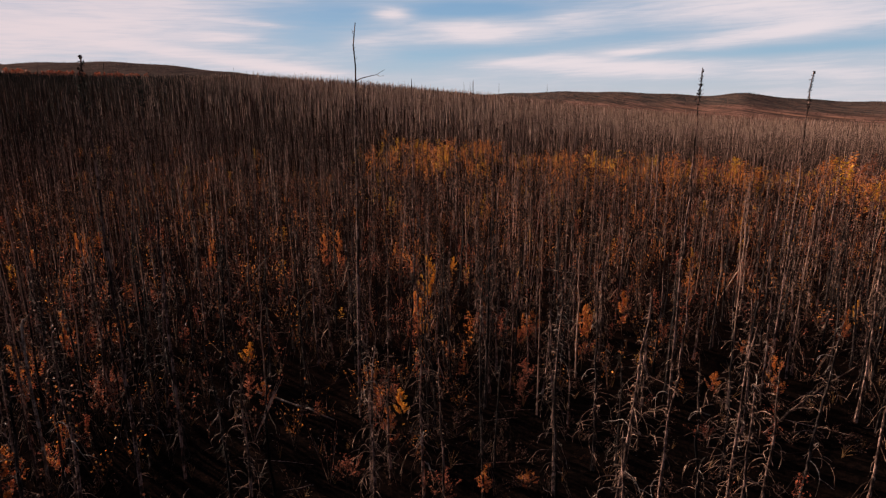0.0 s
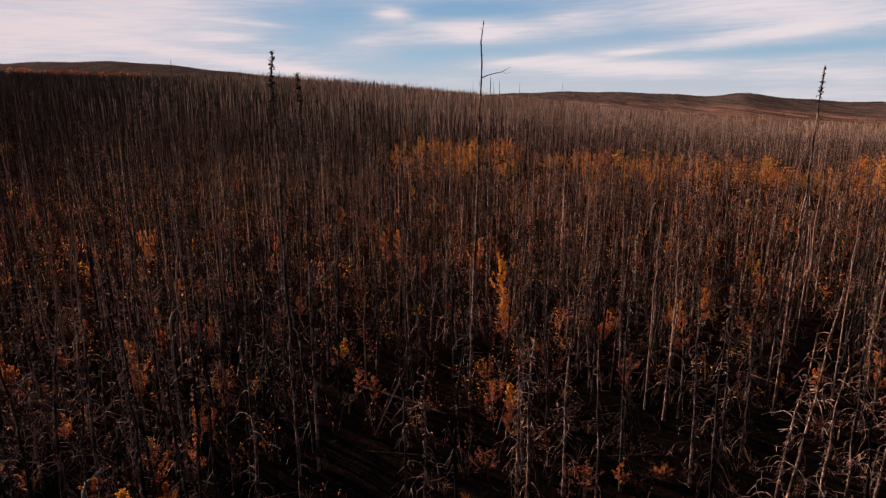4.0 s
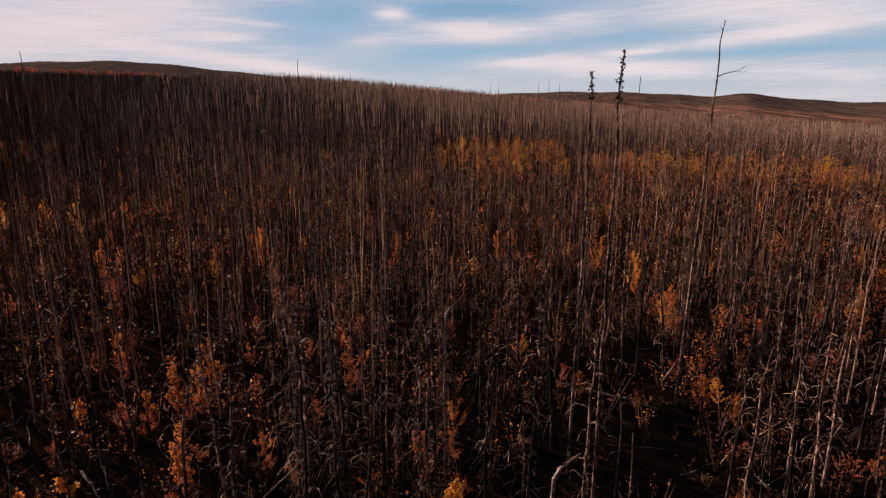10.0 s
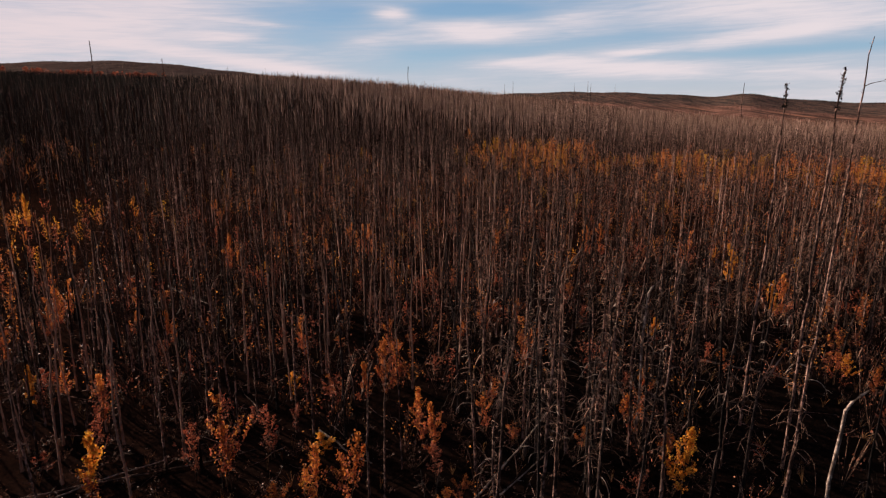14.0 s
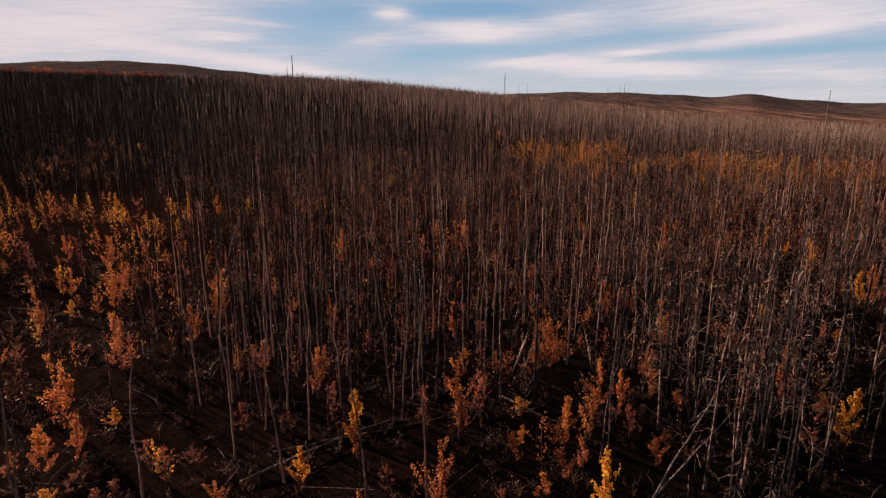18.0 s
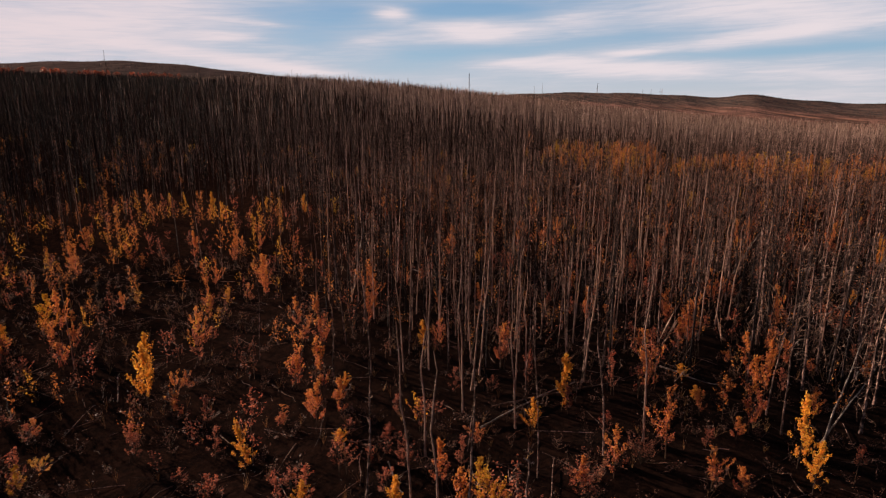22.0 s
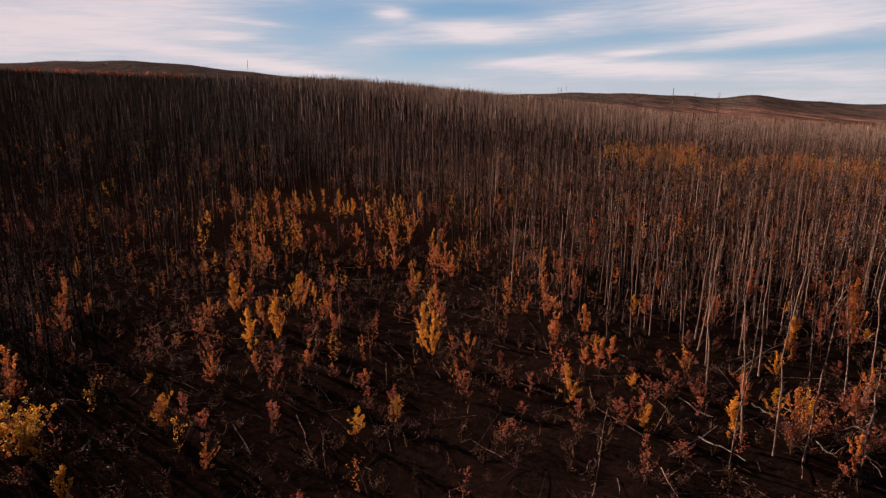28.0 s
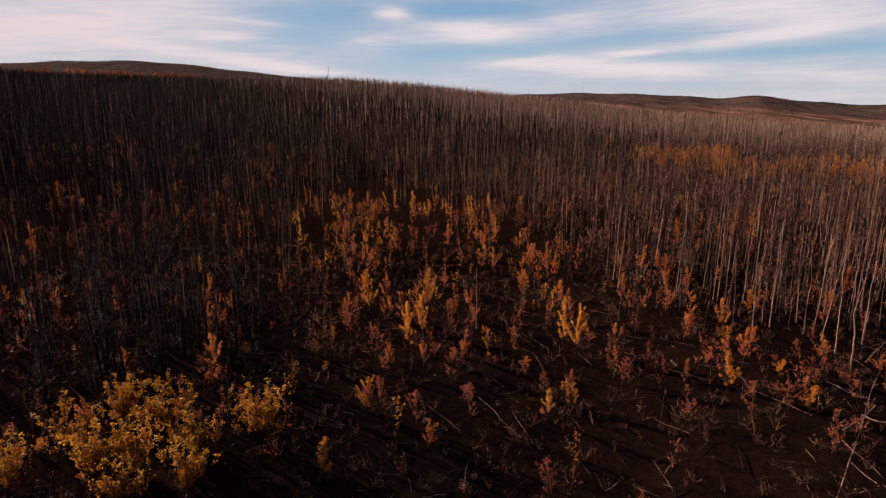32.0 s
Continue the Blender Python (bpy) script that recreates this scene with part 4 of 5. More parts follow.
ORANGES_5 = [
    (-4.0, 15.3, 0.8), (-43.9, 19.3, 4.5), (-41.5, 22.0, 2.7), (-39.7, 31.1, 1.4), (-37.3, 26.0, 1.7), (-34.6, 24.4, 2.3), (-42.6, 13.5, 3.3),
    (-24.1, 19.0, 2.2), (-12.6, 11.2, 1.2), (-22.4, 25.3, 1.3), (-69.0, 37.6, 2.5), (-70.6, 42.4, 2.7), (-61.0, 23.3, 3.7), (-49.1, 13.2, 2.4),
    (-51.0, 20.5, 3.1), (-55.4, 39.3, 3.1), (-51.3, 30.2, 1.5), (-51.6, 34.8, 2.4), (-44.9, 20.7, 1.7), (-41.8, 26.8, 2.8), (-38.5, 32.1, 1.3),
    (-22.8, 20.6, 2.5),
]
YELLOWS = [
    (-61.9, 14.8, 3.9), (-51.3, 14.5, 3.8), (-44.5, 8.4, 2.4), (-31.7, 12.4, 2.8), (-33.2, 10.7, 1.6), (-38.5, 4.7, 2.3), (-61.8, 53.5, 2.7),
    (-63.9, 56.6, 4.5), (-33.9, 37.7, 1.4), (-41.1, 9.6, 1.1), (-61.3, 17.5, 3.3), (-63.9, 22.3, 1.5), (-64.9, 1.5, 2.0), (-0.8, 35.5, 3.7),
    (-1.7, 21.9, 1.3), (-9.5, 26.3, 1.3), (0.7, 41.5, 1.5), (-38.0, 19.1, 2.0), (-27.4, 20.1, 1.3), (-13.0, 13.1, 2.8), (-25.3, 13.5, 0.8),
    (-53.7, 58.3, 2.8), (-65.4, 22.1, 4.4),
]
YELLOWS_2 = [
    (-1.0, 29.9, 2.5), (-25.1, 15.5, 1.0), (-52.7, 29.7, 1.5), (-41.7, 14.6, 0.9), (-51.9, 15.9, 3.4),
]
RUSTS = [
    (-49.7, 9.9, 1.8), (-37.1, 18.6, 2.1), (-37.2, 11.8, 1.0), (-36.3, 8.1, 1.5), (-32.2, 6.2, 1.5), (-51.2, 22.3, 1.3), (-28.0, 13.3, 3.5),
    (-59.2, 17.3, 1.5), (-40.9, 8.1, 1.7), (-39.3, 9.0, 1.4), (-42.6, 7.4, 0.9), (-26.5, 17.1, 1.3), (-39.1, 9.9, 1.0), (-32.0, 34.6, 2.2),
    (-50.7, 19.3, 2.3), (-46.2, 9.7, 1.5), (-37.9, 10.9, 1.6), (-42.9, 2.0, 2.2), (-41.0, 3.1, 1.2), (-55.0, 11.5, 1.0), (-58.7, 7.8, 1.2),
    (-61.1, 5.7, 1.9), (-63.2, 8.0, 1.6), (-68.0, 14.4, 1.1), (-22.2, 32.9, 1.9), (-33.3, 33.3, 2.6), (-12.9, 27.6, 1.6), (-2.8, 24.2, 1.2),
    (1.4, 43.1, 2.0), (-23.4, 46.5, 3.1),
]
RUSTS_2 = [
    (-22.7, 34.0, 1.5), (-13.9, 21.4, 2.1), (11.7, 28.6, 1.4), (3.4, 22.9, 2.2), (1.9, 29.4, 2.1), (-32.1, 31.5, 2.8), (-29.1, 13.8, 2.2),
    (-42.6, 6.1, 1.7), (-41.8, 6.5, 1.7), (-64.0, 13.1, 2.5), (-63.3, 6.7, 2.0), (-58.5, 6.3, 1.9), (-17.6, 27.6, 1.8), (-13.8, 22.5, 1.7),
    (-9.7, 25.1, 0.8), (3.0, 29.9, 1.3), (-17.4, 33.3, 1.6), (-21.1, 22.0, 1.0), (-25.2, 19.3, 1.6), (-18.2, 20.1, 1.2), (3.5, 24.3, 1.4),
    (-28.3, 17.4, 1.0), (-26.9, 15.1, 2.3), (-23.0, 28.0, 1.8), (-38.9, 6.5, 1.2), (-40.8, 10.5, 0.8),
]
OLIVES = [
    (-53.0, 9.1, 0.9), (-54.6, 6.4, 1.8), (-61.2, 22.4, 3.8), (-35.7, 4.4, 2.6), (-81.9, 30.5, 2.3), (18.8, 43.1, 2.0), (-53.0, 7.8, 1.4),
    (-35.7, 6.3, 1.6),
]
ORANGES_6 = [
    (-28.4, 8.7, 3.0), (-27.4, 6.9, 1.6), (-23.5, 11.2, 3.5), (-24.3, 10.5, 3.4), (-27.7, 13.3, 3.5), (-23.2, 19.6, 2.9), (-25.7, 12.0, 1.4),
    (-26.6, 6.3, 1.4), (-32.2, 6.6, 1.7), (-25.1, 9.9, 1.1), (-20.6, 12.1, 1.3), (-77.9, 22.4, 3.0), (-66.1, 23.6, 2.6), (-62.8, 19.8, 2.6),
    (0.0, 16.2, 1.5),
]
YELLOWS_3 = [
    (-23.6, 8.2, 3.1), (-24.0, 6.6, 2.2),
]
RUSTS_3 = [
    (-33.8, 17.0, 2.7), (-30.2, 10.2, 1.1), (-26.6, 9.3, 1.0), (-21.0, 14.0, 1.5), (-21.3, 8.2, 1.2), (-47.8, 5.3, 1.5), (-44.7, 5.5, 2.0),
    (-59.4, 10.2, 2.2), (-3.0, 17.2, 1.3),
]
STANDS = [("O", ORANGES), ("O", ORANGES_2), ("O", ORANGES_3), ("O", ORANGES_4), ("O", ORANGES_5), ("Y", YELLOWS), ("Y", YELLOWS_2), ("R", RUSTS), ("R", RUSTS_2), ("G", OLIVES), ("O", ORANGES_6), ("Y", YELLOWS_3), ("R", RUSTS_3)]


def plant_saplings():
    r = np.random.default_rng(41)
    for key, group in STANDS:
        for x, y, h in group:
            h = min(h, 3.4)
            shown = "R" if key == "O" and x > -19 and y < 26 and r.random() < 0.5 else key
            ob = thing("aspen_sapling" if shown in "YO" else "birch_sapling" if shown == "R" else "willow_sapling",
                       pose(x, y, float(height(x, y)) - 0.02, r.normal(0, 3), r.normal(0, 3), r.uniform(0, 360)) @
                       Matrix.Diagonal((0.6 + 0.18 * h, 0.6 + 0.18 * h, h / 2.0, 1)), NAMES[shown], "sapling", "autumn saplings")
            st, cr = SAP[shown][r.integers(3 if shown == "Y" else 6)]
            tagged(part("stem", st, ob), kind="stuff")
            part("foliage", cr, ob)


plant_saplings()


def undergrowth():
    """Saplings, shrubs and seedlings past counting."""
    r = np.random.default_rng(43)
    # young growth among the trunks and over the glade
    x, y = scatter(1.25, -120, 60, -16, 62, r)
    glade = inside(x, y, GLADE)
    dens = np.where(glade, np.clip(1.5 * patchy(x, y, 8, 8) - 0.42, 0.05, 0.8), 0.16 + 0.34 * patchy(x, y, 16, 9))
    dens = np.where(glade & (y > 36), dens * np.clip(2.2 * patchy(x, y, 9, 44) - 0.2, 0.3, 1.3), dens)
    dens = dens * np.where(x > -46, np.clip((ahead(x, y) - 14) / 28, 0.12, 1.0), np.clip((ahead(x, y) - 6) / 28, 0.28, 1.0))
    dens = np.where(glade & (y < 36) & (x > -66), dens * 0.6, dens)
    dens = np.where((~glade) & (x > -50) & (x < -6), dens * 0.5, dens)
    keep = in_wedge(x, y, 3) & (ahead(x, y) > 7) & (r.random(len(x)) < dens)
    x, y, glade = x[keep], y[keep], glade[keep]
    n = len(x)
    print("young", n)
    near = np.nonzero(glade & (ahead(x, y) < 34))[0]
    near = near[np.argsort(ahead(x[near], y[near]))][::2][:110]
    for i in near:
        key = "ORRRYOR"[r.integers(7)]
        h = r.uniform(0.7, 2.2)
        ob = thing("aspen_sapling" if key in "YO" else "birch_sapling" if key == "R" else "willow_sapling",
                   pose(x[i], y[i], float(height(x[i], y[i])) - 0.02, r.normal(0, 4), r.normal(0, 4), r.uniform(0, 360)) @
                   Matrix.Diagonal((0.4 + 0.3 * h, 0.4 + 0.3 * h, h / 2.0, 1)), NAMES[key], "sapling", "autumn saplings")
        st, cr = SAP[key][r.integers(6)]
        tagged(part("stem", st, ob), kind="stuff")
        part("foliage", cr, ob)
    rest = np.ones(n, bool)
    rest[near] = False
    x, y, glade = x[rest], y[rest], glade[rest]
    n = len(x)
    forms, order = [], (("O", 0), ("R", 1), ("D", 2), ("Y", 3))
    for key, mat in order:
        for k in range(3):
            s, c = sapling_forms(700 + mat * 10 + k, 1.8, 92, 0.072, girth=0.20 + 0.04 * k, shoots=1, twigs=False)
            forms.append(merged((s, 4), (c, mat)))
    kind = r.choice(4, n, p=[0.30, 0.26, 0.34, 0.10])
    kind = np.where(glade & (y > 30) & (kind == 2), np.where(r.random(n) < 0.3, 3, 0), kind)
    kind = np.where((~glade) & (x < -6) & (kind != 1) & (r.random(n) < 0.55), 2, kind)
    big = np.where(glade, r.uniform(0.4, 1.3, n) * np.where(y > 30, 1.4, 1.15), r.uniform(0.4, 1.3, n))
    me = spread("young_growth", forms, kind * 3 + r.integers(0, 3, n), np.stack([x, y, height(x, y)], -1), r.uniform(0, 6.28, n),
                0.5 + 0.5 * big, big, [ORANGE, RUST, DULL, YELLOW, STEM], 0.06, r)
    tagged(new("young_growth", me), "orange and rust-brown young growth between burnt trunks", "undergrowth", kind="stuff")
    # brown brush that fills the stand between the trunks
    x, y = scatter(1.5, -70, 95, 10, 100, r)
    keep = in_wedge(x, y, 3) & (ahead(x, y) > 15) & ~inside(x, y, GLADE) & (x + 0.25 * y > -32 + 8 * r.normal(size=len(x)))
    keep &= r.random(len(x)) < np.clip(1.5 * patchy(x, y, 12, 27) - 0.02, 0.2, 1.0) * np.clip((ahead(x, y) - 14) / 24, 0.15, 1.0)
    x, y = x[keep], y[keep]
    n = len(x)
    print("brush", n)
    forms = []
    for k in range(6):
        rr = np.random.default_rng(730 + k)
        f = Form()
        for b in range(9):
            a, ln = rr.uniform(0, 6.28), rr.uniform(0.8, 2.2)
            e = np.array([np.cos(a) * 0.35 * ln, np.sin(a) * 0.35 * ln, ln])
            f.add([[0, 0, 0], [0.012, 0.012, 0], e * 0.6 + [0.01, 0, 0.1], e], [[0, 1, 2, 3]], 2)
            f.cards(np.outer(rr.uniform(0.35, 1.0, 4), e) + rr.normal(0, 0.09, (4, 3)), rr.uniform(0.06, 0.11, 4), (0, 1, 0, 1, 0, 3)[k], r=rr)
        forms.append(f)
    me = spread("brown_brush", forms, r.integers(0, 6, n), np.stack([x, y, height(x, y)], -1), r.uniform(0, 6.28, n), r.uniform(0.7, 1.5, n),
                r.uniform(0.5, 1.5, n), [DULL, ORANGE, TWIG, RUST], 0.05, r)
    tagged(new("brown_brush", me), "thin brown brush growing between burnt trunks", "undergrowth", kind="stuff")
    # low shrubs hugging the ground
    x, y = scatter(0.62, -95, 45, -14, 40, r)
    keep = in_wedge(x, y, 2) & (ahead(x, y) > 13) & (r.random(len(x)) < (0.02 + 0.2 * patchy(x, y, 6, 12)) * np.where(inside(x, y, GLADE) | (x < -15), 1.8, 1.0))
    x, y = x[keep], y[keep]
    n = len(x)
    forms = []
    for k in range(6):
        f = Form()
        rr = np.random.default_rng(750 + k)
        for b in range(6):
            e = rr.normal(0, 0.17, 3)
            e[2] = rr.uniform(0.2, 0.55)
            f.tube([[0, 0, 0], e * [0.6, 0.6, 0.5], e], [0.006, 0.005, 0.003], 3, 3)
            f.cards(np.outer(rr.uniform(0.35, 1.0, 7), e) + rr.normal(0, 0.035, (7, 3)), rr.uniform(0.03, 0.06, 7), k % 3, r=rr)
        forms.append(f)
    me = spread("low_shrub", forms, r.integers(0, 6, n), np.stack([x, y, height(x, y)], -1), r.uniform(0, 6.28, n),
                r.uniform(0.7, 1.8, n), r.uniform(0.6, 1.7, n), [HEATH, HEATH, HEATH, STEM], 0.1, r)
    tagged(new("low_shrubs", me), "low dull red-brown shrubs covering charred ground", "shrubs", kind="stuff")
    print("shrubs", n)
    # distant belt of aspens in full colour and the scattered colour beyond the glade
    x, y = scatter(1.7, -40, 120, 40, 165, r)
    off = (y - (128 - 0.70 * (x + 11)) - 5 * np.sin(x * 0.09)) * 0.82
    dens = np.where(off > 0, np.exp(-(off / 9) ** 2), np.exp(-(off / 19) ** 2)) * np.clip((x + 19) / 12, 0, 1) * np.clip(3.2 * patchy(x, y, 22, 15) - 0.95, 0.06, 1.2)
    keep = in_wedge(x, y, 3) & (r.random(len(x)) < dens)
    xb, yb = x[keep], y[keep]
    x, y = scatter(1.9, -150, 110, 50, 125, r)
    keep = in_wedge(x, y, 3) & (r.random(len(x)) < (0.05 + 0.16 * (patchy(x, y, 25, 17) > 0.55)) * (1 + 0.7 * (x > -10))) & ~inside(x, y, GLADE)
    x, y = np.concatenate([xb, x[keep]]), np.concatenate([yb, y[keep]])
    n = len(x)
    print("belt", n)
    forms = []
    for mat in range(4):
        for k in range(2):
            s, c = sapling_forms(800 + mat * 10 + k, 4.0, 120, 0.155, girth=0.24, shoots=1, twigs=False)
            forms.append(merged((c, mat)))
    near_belt = np.arange(n) < len(xb)
    picks = np.where(near_belt, r.choice(8, n, p=[0.31, 0.31, 0.08, 0.08, 0.09, 0.09, 0.02, 0.02]), r.choice(8, n, p=[0.16, 0.16, 0.06, 0.06, 0.27, 0.27, 0.01, 0.01]))
    big = np.where(near_belt, r.uniform(0.5, 1.3, n) * (0.65 + 0.55 * patchy(x, y, 18, 19)), r.uniform(0.3, 0.75, n))
    me = spread("aspen_belt", forms, picks, np.stack([x, y, height(x, y)], -1), r.uniform(0, 6.28, n), big * 1.25, big, [ORANGE, OLIVE, DULL, YELLOW], 0.04, r)
    tagged(new("aspen_belt", me), "belt of orange autumn aspens behind burnt trunks", "trees", kind="stuff")
    # a strip of colour high on the far slope
    n = 150
    az, d = np.radians(r.choice([-36.5, -33.5, -31, -29.3, -27, -25.6], n) + r.normal(0, 0.55, n)), r.normal(872, 10, n)
    x, y = HUB[0] + d * np.sin(az), HUB[1] + d * np.cos(az)
    big = r.uniform(1.3, 2.6, n)
    me = spread("slope_aspens", [merged((sapling_forms(890 + k, 4.0, 46, 0.55, girth=0.25, twigs=False)[1], 0)) for k in range(2)], r.integers(0, 2, n), np.stack([x, y, height(x, y)], -1), r.uniform(0, 6.28, n), big * 1.5, big, [RUST], 0.04, r)
    tagged(new("slope_aspens", me), "strip of russet aspens high on the far slope", "trees", kind="stuff")


undergrowth()


def bush_forms(seed, h, wide, leaves):
    """A willow clump: many rising stems, each ending in a loose plume of leaves."""
    r = np.random.default_rng(seed)
    stems, crown, spots = Form(), Form(), []
    for k in range(24):
        a, out = r.uniform(0, 6.28), r.uniform(0.1, 1.0) ** 0.7 * wide
        hh = h * r.uniform(0.45, 1.08) * (1.1 - 0.35 * out / wide)
        t = np.linspace(0, 1, 7)
        p = np.stack([np.cos(a) * out * t ** 1.2, np.sin(a) * out * t ** 1.2, hh * t], -1) + r.normal(0, 0.04, (7, 3)) * t[:, None]
        stems.tube(p, np.linspace(0.02, 0.004, 7), 5)
        for b in range(8):
            st = along(p, np.array([r.uniform(0.4, 0.98)]))[0]
            az, ln = r.uniform(0, 6.28), r.uniform(0.12, 0.42)
            u = np.linspace(0, 1, 3)
            br = st + np.stack([np.cos(az) * ln * 0.6 * u, np.sin(az) * ln * 0.6 * u, ln * u], -1)
            stems.tube(br, [0.006, 0.005, 0.003], 3)
            m = int(leaves / 192 * r.choice([0.2, 0.8, 1.1, 1.9]))
            spots.append(along(br, r.uniform(0.2, 1, m)) + r.normal(0, 0.035, (m, 3)))
    c = np.concatenate(spots)
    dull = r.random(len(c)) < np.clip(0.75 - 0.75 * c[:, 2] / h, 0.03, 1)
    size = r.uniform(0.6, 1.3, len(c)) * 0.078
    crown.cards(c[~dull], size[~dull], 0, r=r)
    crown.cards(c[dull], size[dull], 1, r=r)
    return stems, crown


def plant_bushes():
    r = np.random.default_rng(51)
    gold = [bush_forms(60 + k, 2.6, 1.1, 3100) for k in range(4)]
    thin = [bush_forms(70 + k, 2.6, 1.25, 1100) for k in range(3)]
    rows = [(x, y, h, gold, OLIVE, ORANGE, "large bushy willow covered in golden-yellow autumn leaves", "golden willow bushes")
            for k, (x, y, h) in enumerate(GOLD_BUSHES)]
    rows += [(x, y, h, thin, DULL if k % 2 else RUST, DULL, "twiggy shrub with sparse brown leaves on charred ground", "brown shrubs")
             for k, (x, y, h) in enumerate(BROWN_BUSHES)]
    for i, (x, y, h, kinds, leafm, lowm, label, group) in enumerate(rows):
        s, c = kinds[i % len(kinds)]
        ob = thing("willow_bush" if kinds is gold else "twiggy_shrub", pose(x, y, float(height(x, y)), 0, 0, r.uniform(0, 360)) @ Matrix.Diagonal((h / 1.85, h / 1.85, h / 2.2, 1)),
                   label, "bush", group)
        tagged(part("stem", s.mesh("bush_stems", [STEM]), ob), kind="stuff")
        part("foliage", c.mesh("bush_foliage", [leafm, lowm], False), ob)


GOLD_BUSHES = [(-68.3, 4.1, 2.7), (-73.1, 4.7, 2.8), (-70.9, 3.0, 2.3), (-70.2, 0.6, 2.3), (-74.6, 1.2, 2.5), (-72.3, -0.6, 2.1), (-76.6, 3.0, 2.5),
               (-75.8, 6.2, 2.3), (-73.0, 1.9, 2.4), (-77.5, 0.4, 2.2)]
BROWN_BUSHES = [(-35.0, 4.7, 1.9), (-36.3, 4.0, 1.8), (-33.2, 3.6, 1.6), (-31.8, 6.8, 1.4), (-38.4, 8.2, 1.2), (-29.4, 8.4, 1.3)]
plant_bushes()


# ---------------------------------------------------------------- fallen and leaning dead wood
def fallen_log(x0, y0, x1, y1, r0, seed, z0=0.1, z1=0.15, mat=DRIFT, label="pale bleached dead trunk fallen across the charred ground", stubs=5):
    r = np.random.default_rng(seed)
    n = 12
    t = np.linspace(0, 1, n)
    g0, g1 = float(height(x0, y0)), float(height(x1, y1))
    p = np.stack([x0 + (x1 - x0) * t, y0 + (y1 - y0) * t, g0 + z0 + (g1 + z1 - g0 - z0) * t], -1)
    o = p[0].copy()
    p = p - o
    p += np.cumsum(r.normal(0, 0.035, (n, 3)), axis=0) * np.sin(np.pi * t)[:, None]
    ob = thing("fallen_log" if max(z0, z1) < 1 else "leaning_dead_tree", pose(*o), label, "dead wood", "dead wood")
    f = Form()
    f.tube(p, np.linspace(r0, r0 * 0.4, n), 7)
    part("trunk", f.mesh("log_trunk", [mat]), ob)
    for k in range(stubs):
        b = Form()
        st = along(p, np.array([r.uniform(0.3, 0.97)]))[0]
        e = r.normal(0, 0.3, 3)
        e[2] = abs(e[2]) * 0.8
        b.tube([st, st + e * 0.5 + r.normal(0, 0.03, 3), st + e], [r0 * 0.3, r0 * 0.2, r0 * 0.1], 3)
        part("branch_stub", b.mesh("log_branch", [mat]), ob)
    return ob


fallen_log(-35.4, 10.9, -30.6, 14.8, 0.045, 1)
fallen_log(-8.2, 23.6, -4.4, 21.4, 0.06, 2)
fallen_log(-39.7, 35.3, -35.3, 31.5, 0.06, 3)
fallen_log(-34.8, 12.8, -27.6, 15.6, 0.04, 4, mat=TWIG)
fallen_log(-25.6, 17.1, -23.3, 15.0, 0.05, 5)
fallen_log(8.0, 43.6, 10.6, 42.2, 0.08, 6)
fallen_log(-39.1, 8.6, -38.4, 6.5, 0.035, 20, 0.08, 0.2)
fallen_log(-39.6, 5.2, -38.5, 3.3, 0.035, 21, 0.08, 0.2)
fallen_log(-35.9, 7.9, -35.5, 6.5, 0.035, 22, 0.08, 0.2)
fallen_log(-34.9, 4.6, -34.9, 3.2, 0.035, 23, 0.08, 0.2)
fallen_log(-41.4, 3.8, -38.5, 5.8, 0.035, 24, 0.08, 0.2)
fallen_log(-58.2, 12.5, -56.4, 9.8, 0.02, 25, 0.05, 0.12, mat=TWIG)
fallen_log(-57.9, 8.6, -56.1, 4.4, 0.02, 26, 0.05, 0.12, mat=TWIG)
fallen_log(-56.8, 5.4, -56.1, 4.6, 0.02, 27, 0.05, 0.12, mat=TWIG)
fallen_log(-56.2, 6.8, -55.6, 4.1, 0.02, 28, 0.05, 0.12, mat=TWIG)
LEAN = "pale dead trunk leaning across its burnt neighbours"
fallen_log(-21.8, 9.6, -16.8, 15.0, 0.045, 7, 0.1, 2.6, label=LEAN)
fallen_log(-21.6, 10.0, -17.2, 13.4, 0.04, 8, 0.1, 1.7, label=LEAN)
fallen_log(-13.6, 34.2, -10.2, 36.2, 0.06, 9, 0.2, 3.9, label=LEAN)
fallen_log(-43.8, 31.5, -43.0, 34.8, 0.06, 10, 0.2, 5.0, label=LEAN)
fallen_log(12.3, 20.2, 17.0, 22.4, 0.05, 11, 0.1, 1.9, label=LEAN, mat=TWIG)


def bent_snag(x, y, seed, h, label):
    """A bleached broken trunk with a crooked top."""
    ob = thing("broken_snag", pose(x, y, float(height(x, y)) - 0.05), label, "dead tree", "dead wood")
    f = Form()
    p = np.array([[0, 0, 0], [0.05, 0, h * 0.3], [-0.03, 0.03, h * 0.6], [0.03, 0, h * 0.82], [0.05, 0.02, h * 0.91], [0.16, 0, h * 0.95], [0.34, 0.02, h * 0.975], [0.52, 0, h]])
    f.tube(p, [0.056, 0.052, 0.047, 0.043, 0.041, 0.038, 0.03, 0.016], 7)
    part("trunk", f.mesh("snag_trunk", [DRIFT]), ob)
    b = Form()
    b.tube([p[3], p[3] + [-0.25, 0.1, 0.1], p[3] + [-0.4, 0.1, 0.3]], [0.016, 0.012, 0.006], 5)
    part("side_branch", b.mesh("snag_branch", [DRIFT]), ob)


bent_snag(-11.2, 9.14, 1, 6.2, "bleached broken trunk with a crooked bent top")
bent_snag(-13.2, 17.2, 2, 6.4, "bleached broken trunk with a crooked bent top")


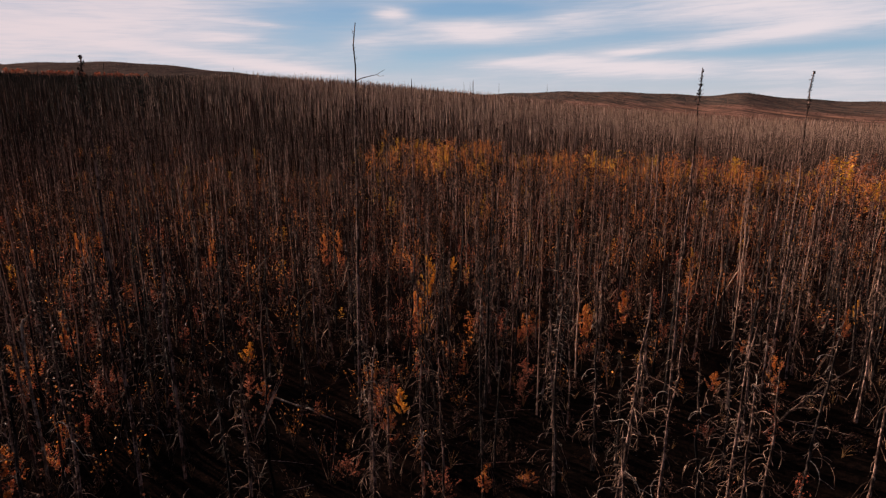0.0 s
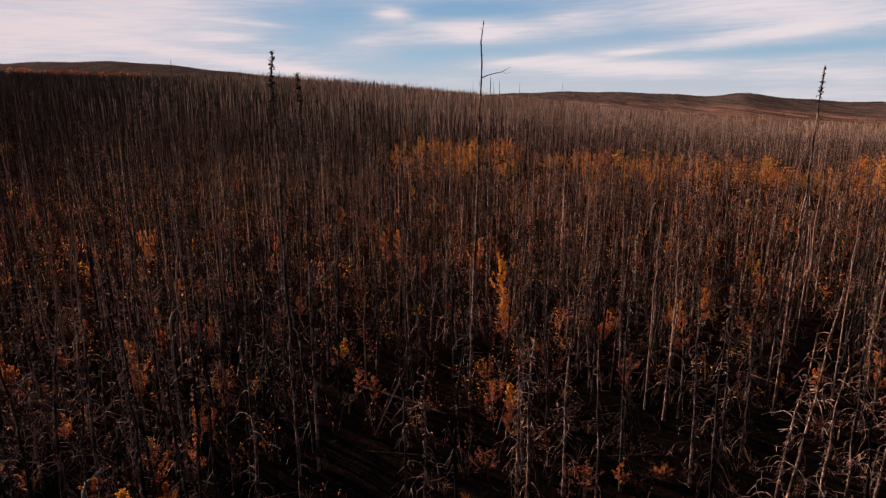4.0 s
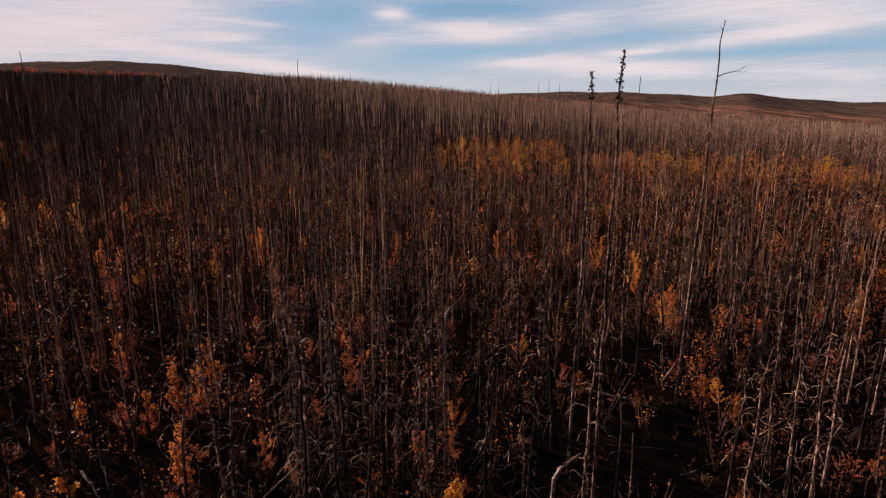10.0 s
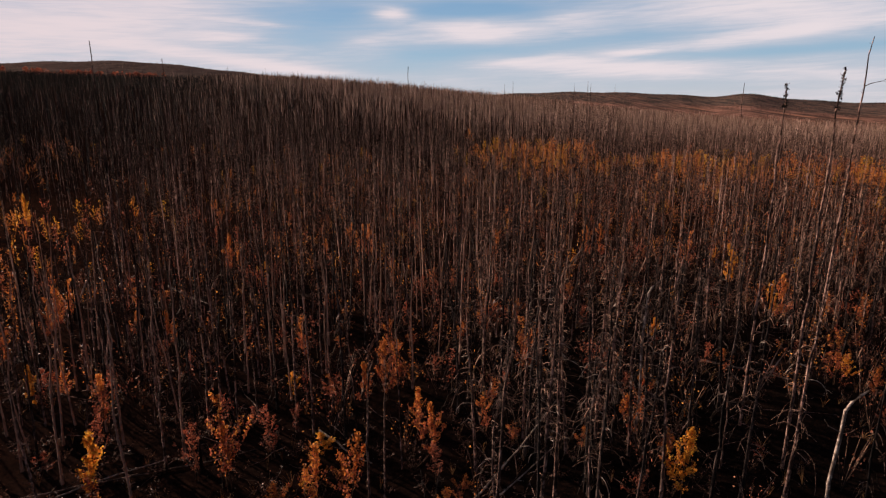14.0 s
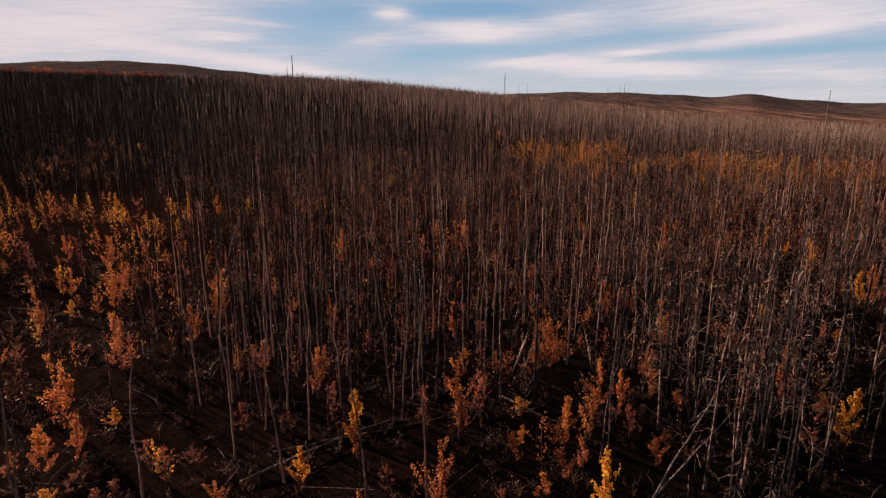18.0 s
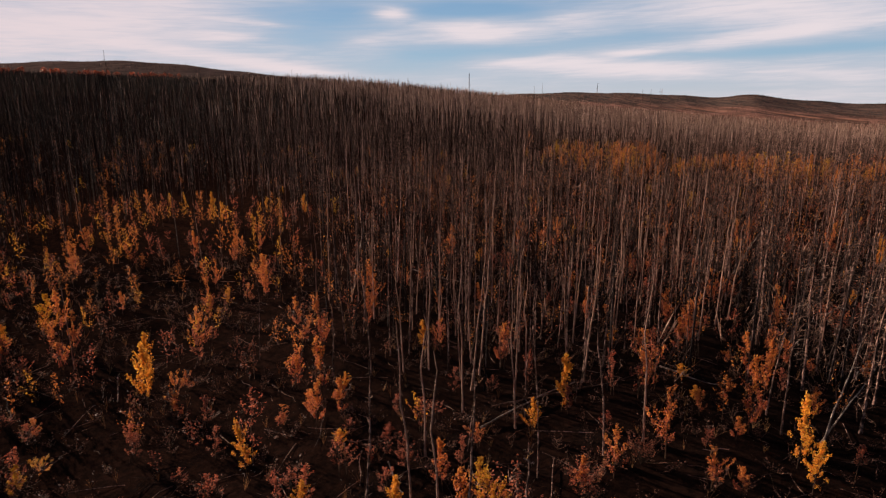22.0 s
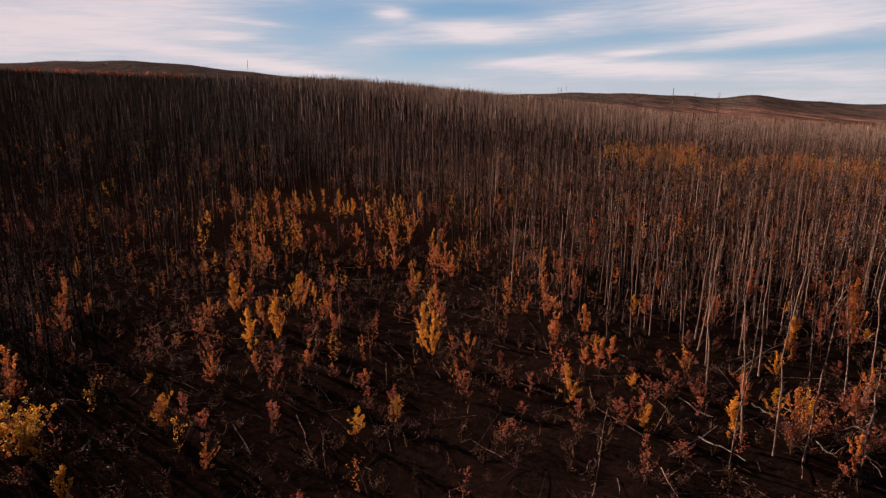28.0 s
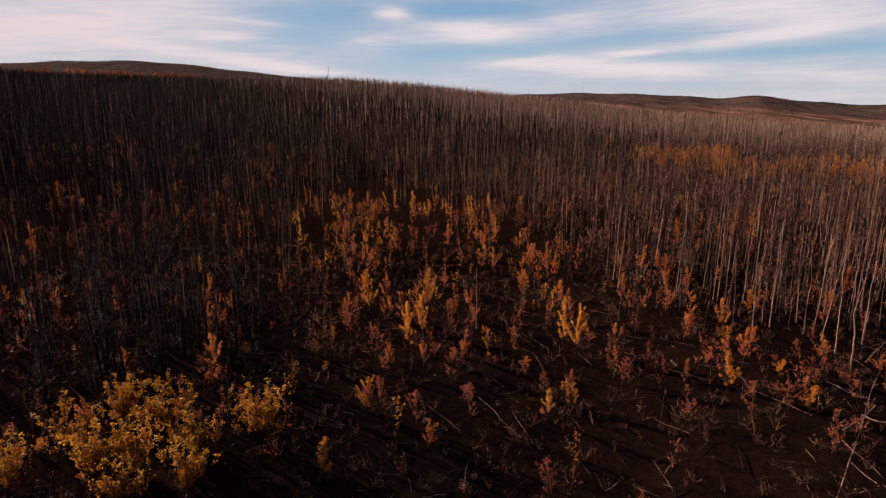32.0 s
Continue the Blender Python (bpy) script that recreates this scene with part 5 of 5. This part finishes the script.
def ground_litter():
    """Sticks, dry grass and small pale flecks on the floor."""
    r = np.random.default_rng(61)
    x, y = scatter(0.9, -95, 40, -14, 42, r)
    keep = in_wedge(x, y, 2) & (ahead(x, y) > 12) & (r.random(len(x)) < 0.22 + 0.15 * inside(x, y, GLADE))
    x, y = x[keep], y[keep]
    n = len(x)
    forms = []
    for k in range(6):
        rr = np.random.default_rng(900 + k)
        f = Form()
        ln = rr.uniform(0.5, 2.2)
        t = np.linspace(-0.5, 0.5, 4)
        p = np.stack([t * ln, rr.normal(0, 0.05, 4), 0.06 + rr.uniform(0, 0.16) * (t + 0.5) + rr.normal(0, 0.01, 4)], -1)
        f.tube(p, np.linspace(0.016, 0.007, 4), 4, k % 2)
        forms.append(f)
    me = spread("sticks", forms, r.integers(0, 6, n), np.stack([x, y, height(x, y)], -1), r.uniform(0, 6.28, n), r.uniform(0.6, 1.6, n),
                np.ones(n), [TWIG, BARK], 0.0, r)
    tagged(new("fallen_sticks", me), "grey fallen sticks scattered over charred ground", "sticks", kind="stuff")
    x, y = scatter(0.8, -95, 40, -14, 42, r)
    keep = in_wedge(x, y, 2) & (ahead(x, y) > 12) & (r.random(len(x)) < 0.15)
    x, y = x[keep], y[keep]
    n = len(x)
    forms = []
    for k in range(4):
        rr = np.random.default_rng(920 + k)
        f = Form()
        m = 5
        c = rr.normal(0, 0.14, (m, 3))
        c[:, 2] = np.abs(c[:, 2]) * 2 + 0.25
        f.cards(c, rr.uniform(0.02, 0.045, m), 0, r=rr)
        for b in range(7):
            e = rr.normal(0, 0.14, 3)
            e[2] = rr.uniform(0.25, 0.5)
            f.tube([[0, 0, 0], e * [0.5, 0.5, 0.6], e], [0.006, 0.005, 0.002], 3, 1)
        forms.append(f)
    me = spread("dry_grass", forms, r.integers(0, 4, n), np.stack([x, y, height(x, y)], -1), r.uniform(0, 6.28, n), r.uniform(0.7, 1.5, n),
                r.uniform(0.7, 1.5, n), [FLECK, GRASS], 0.1, r)
    tagged(new("dry_grass", me), "tufts of dry grass dotted with pale flecks", "grass", kind="stuff")


ground_litter()
print("objects", len(bpy.data.objects), "quads", sum(len(o.data.polygons) for o in bpy.data.objects if o.type == "MESH"))
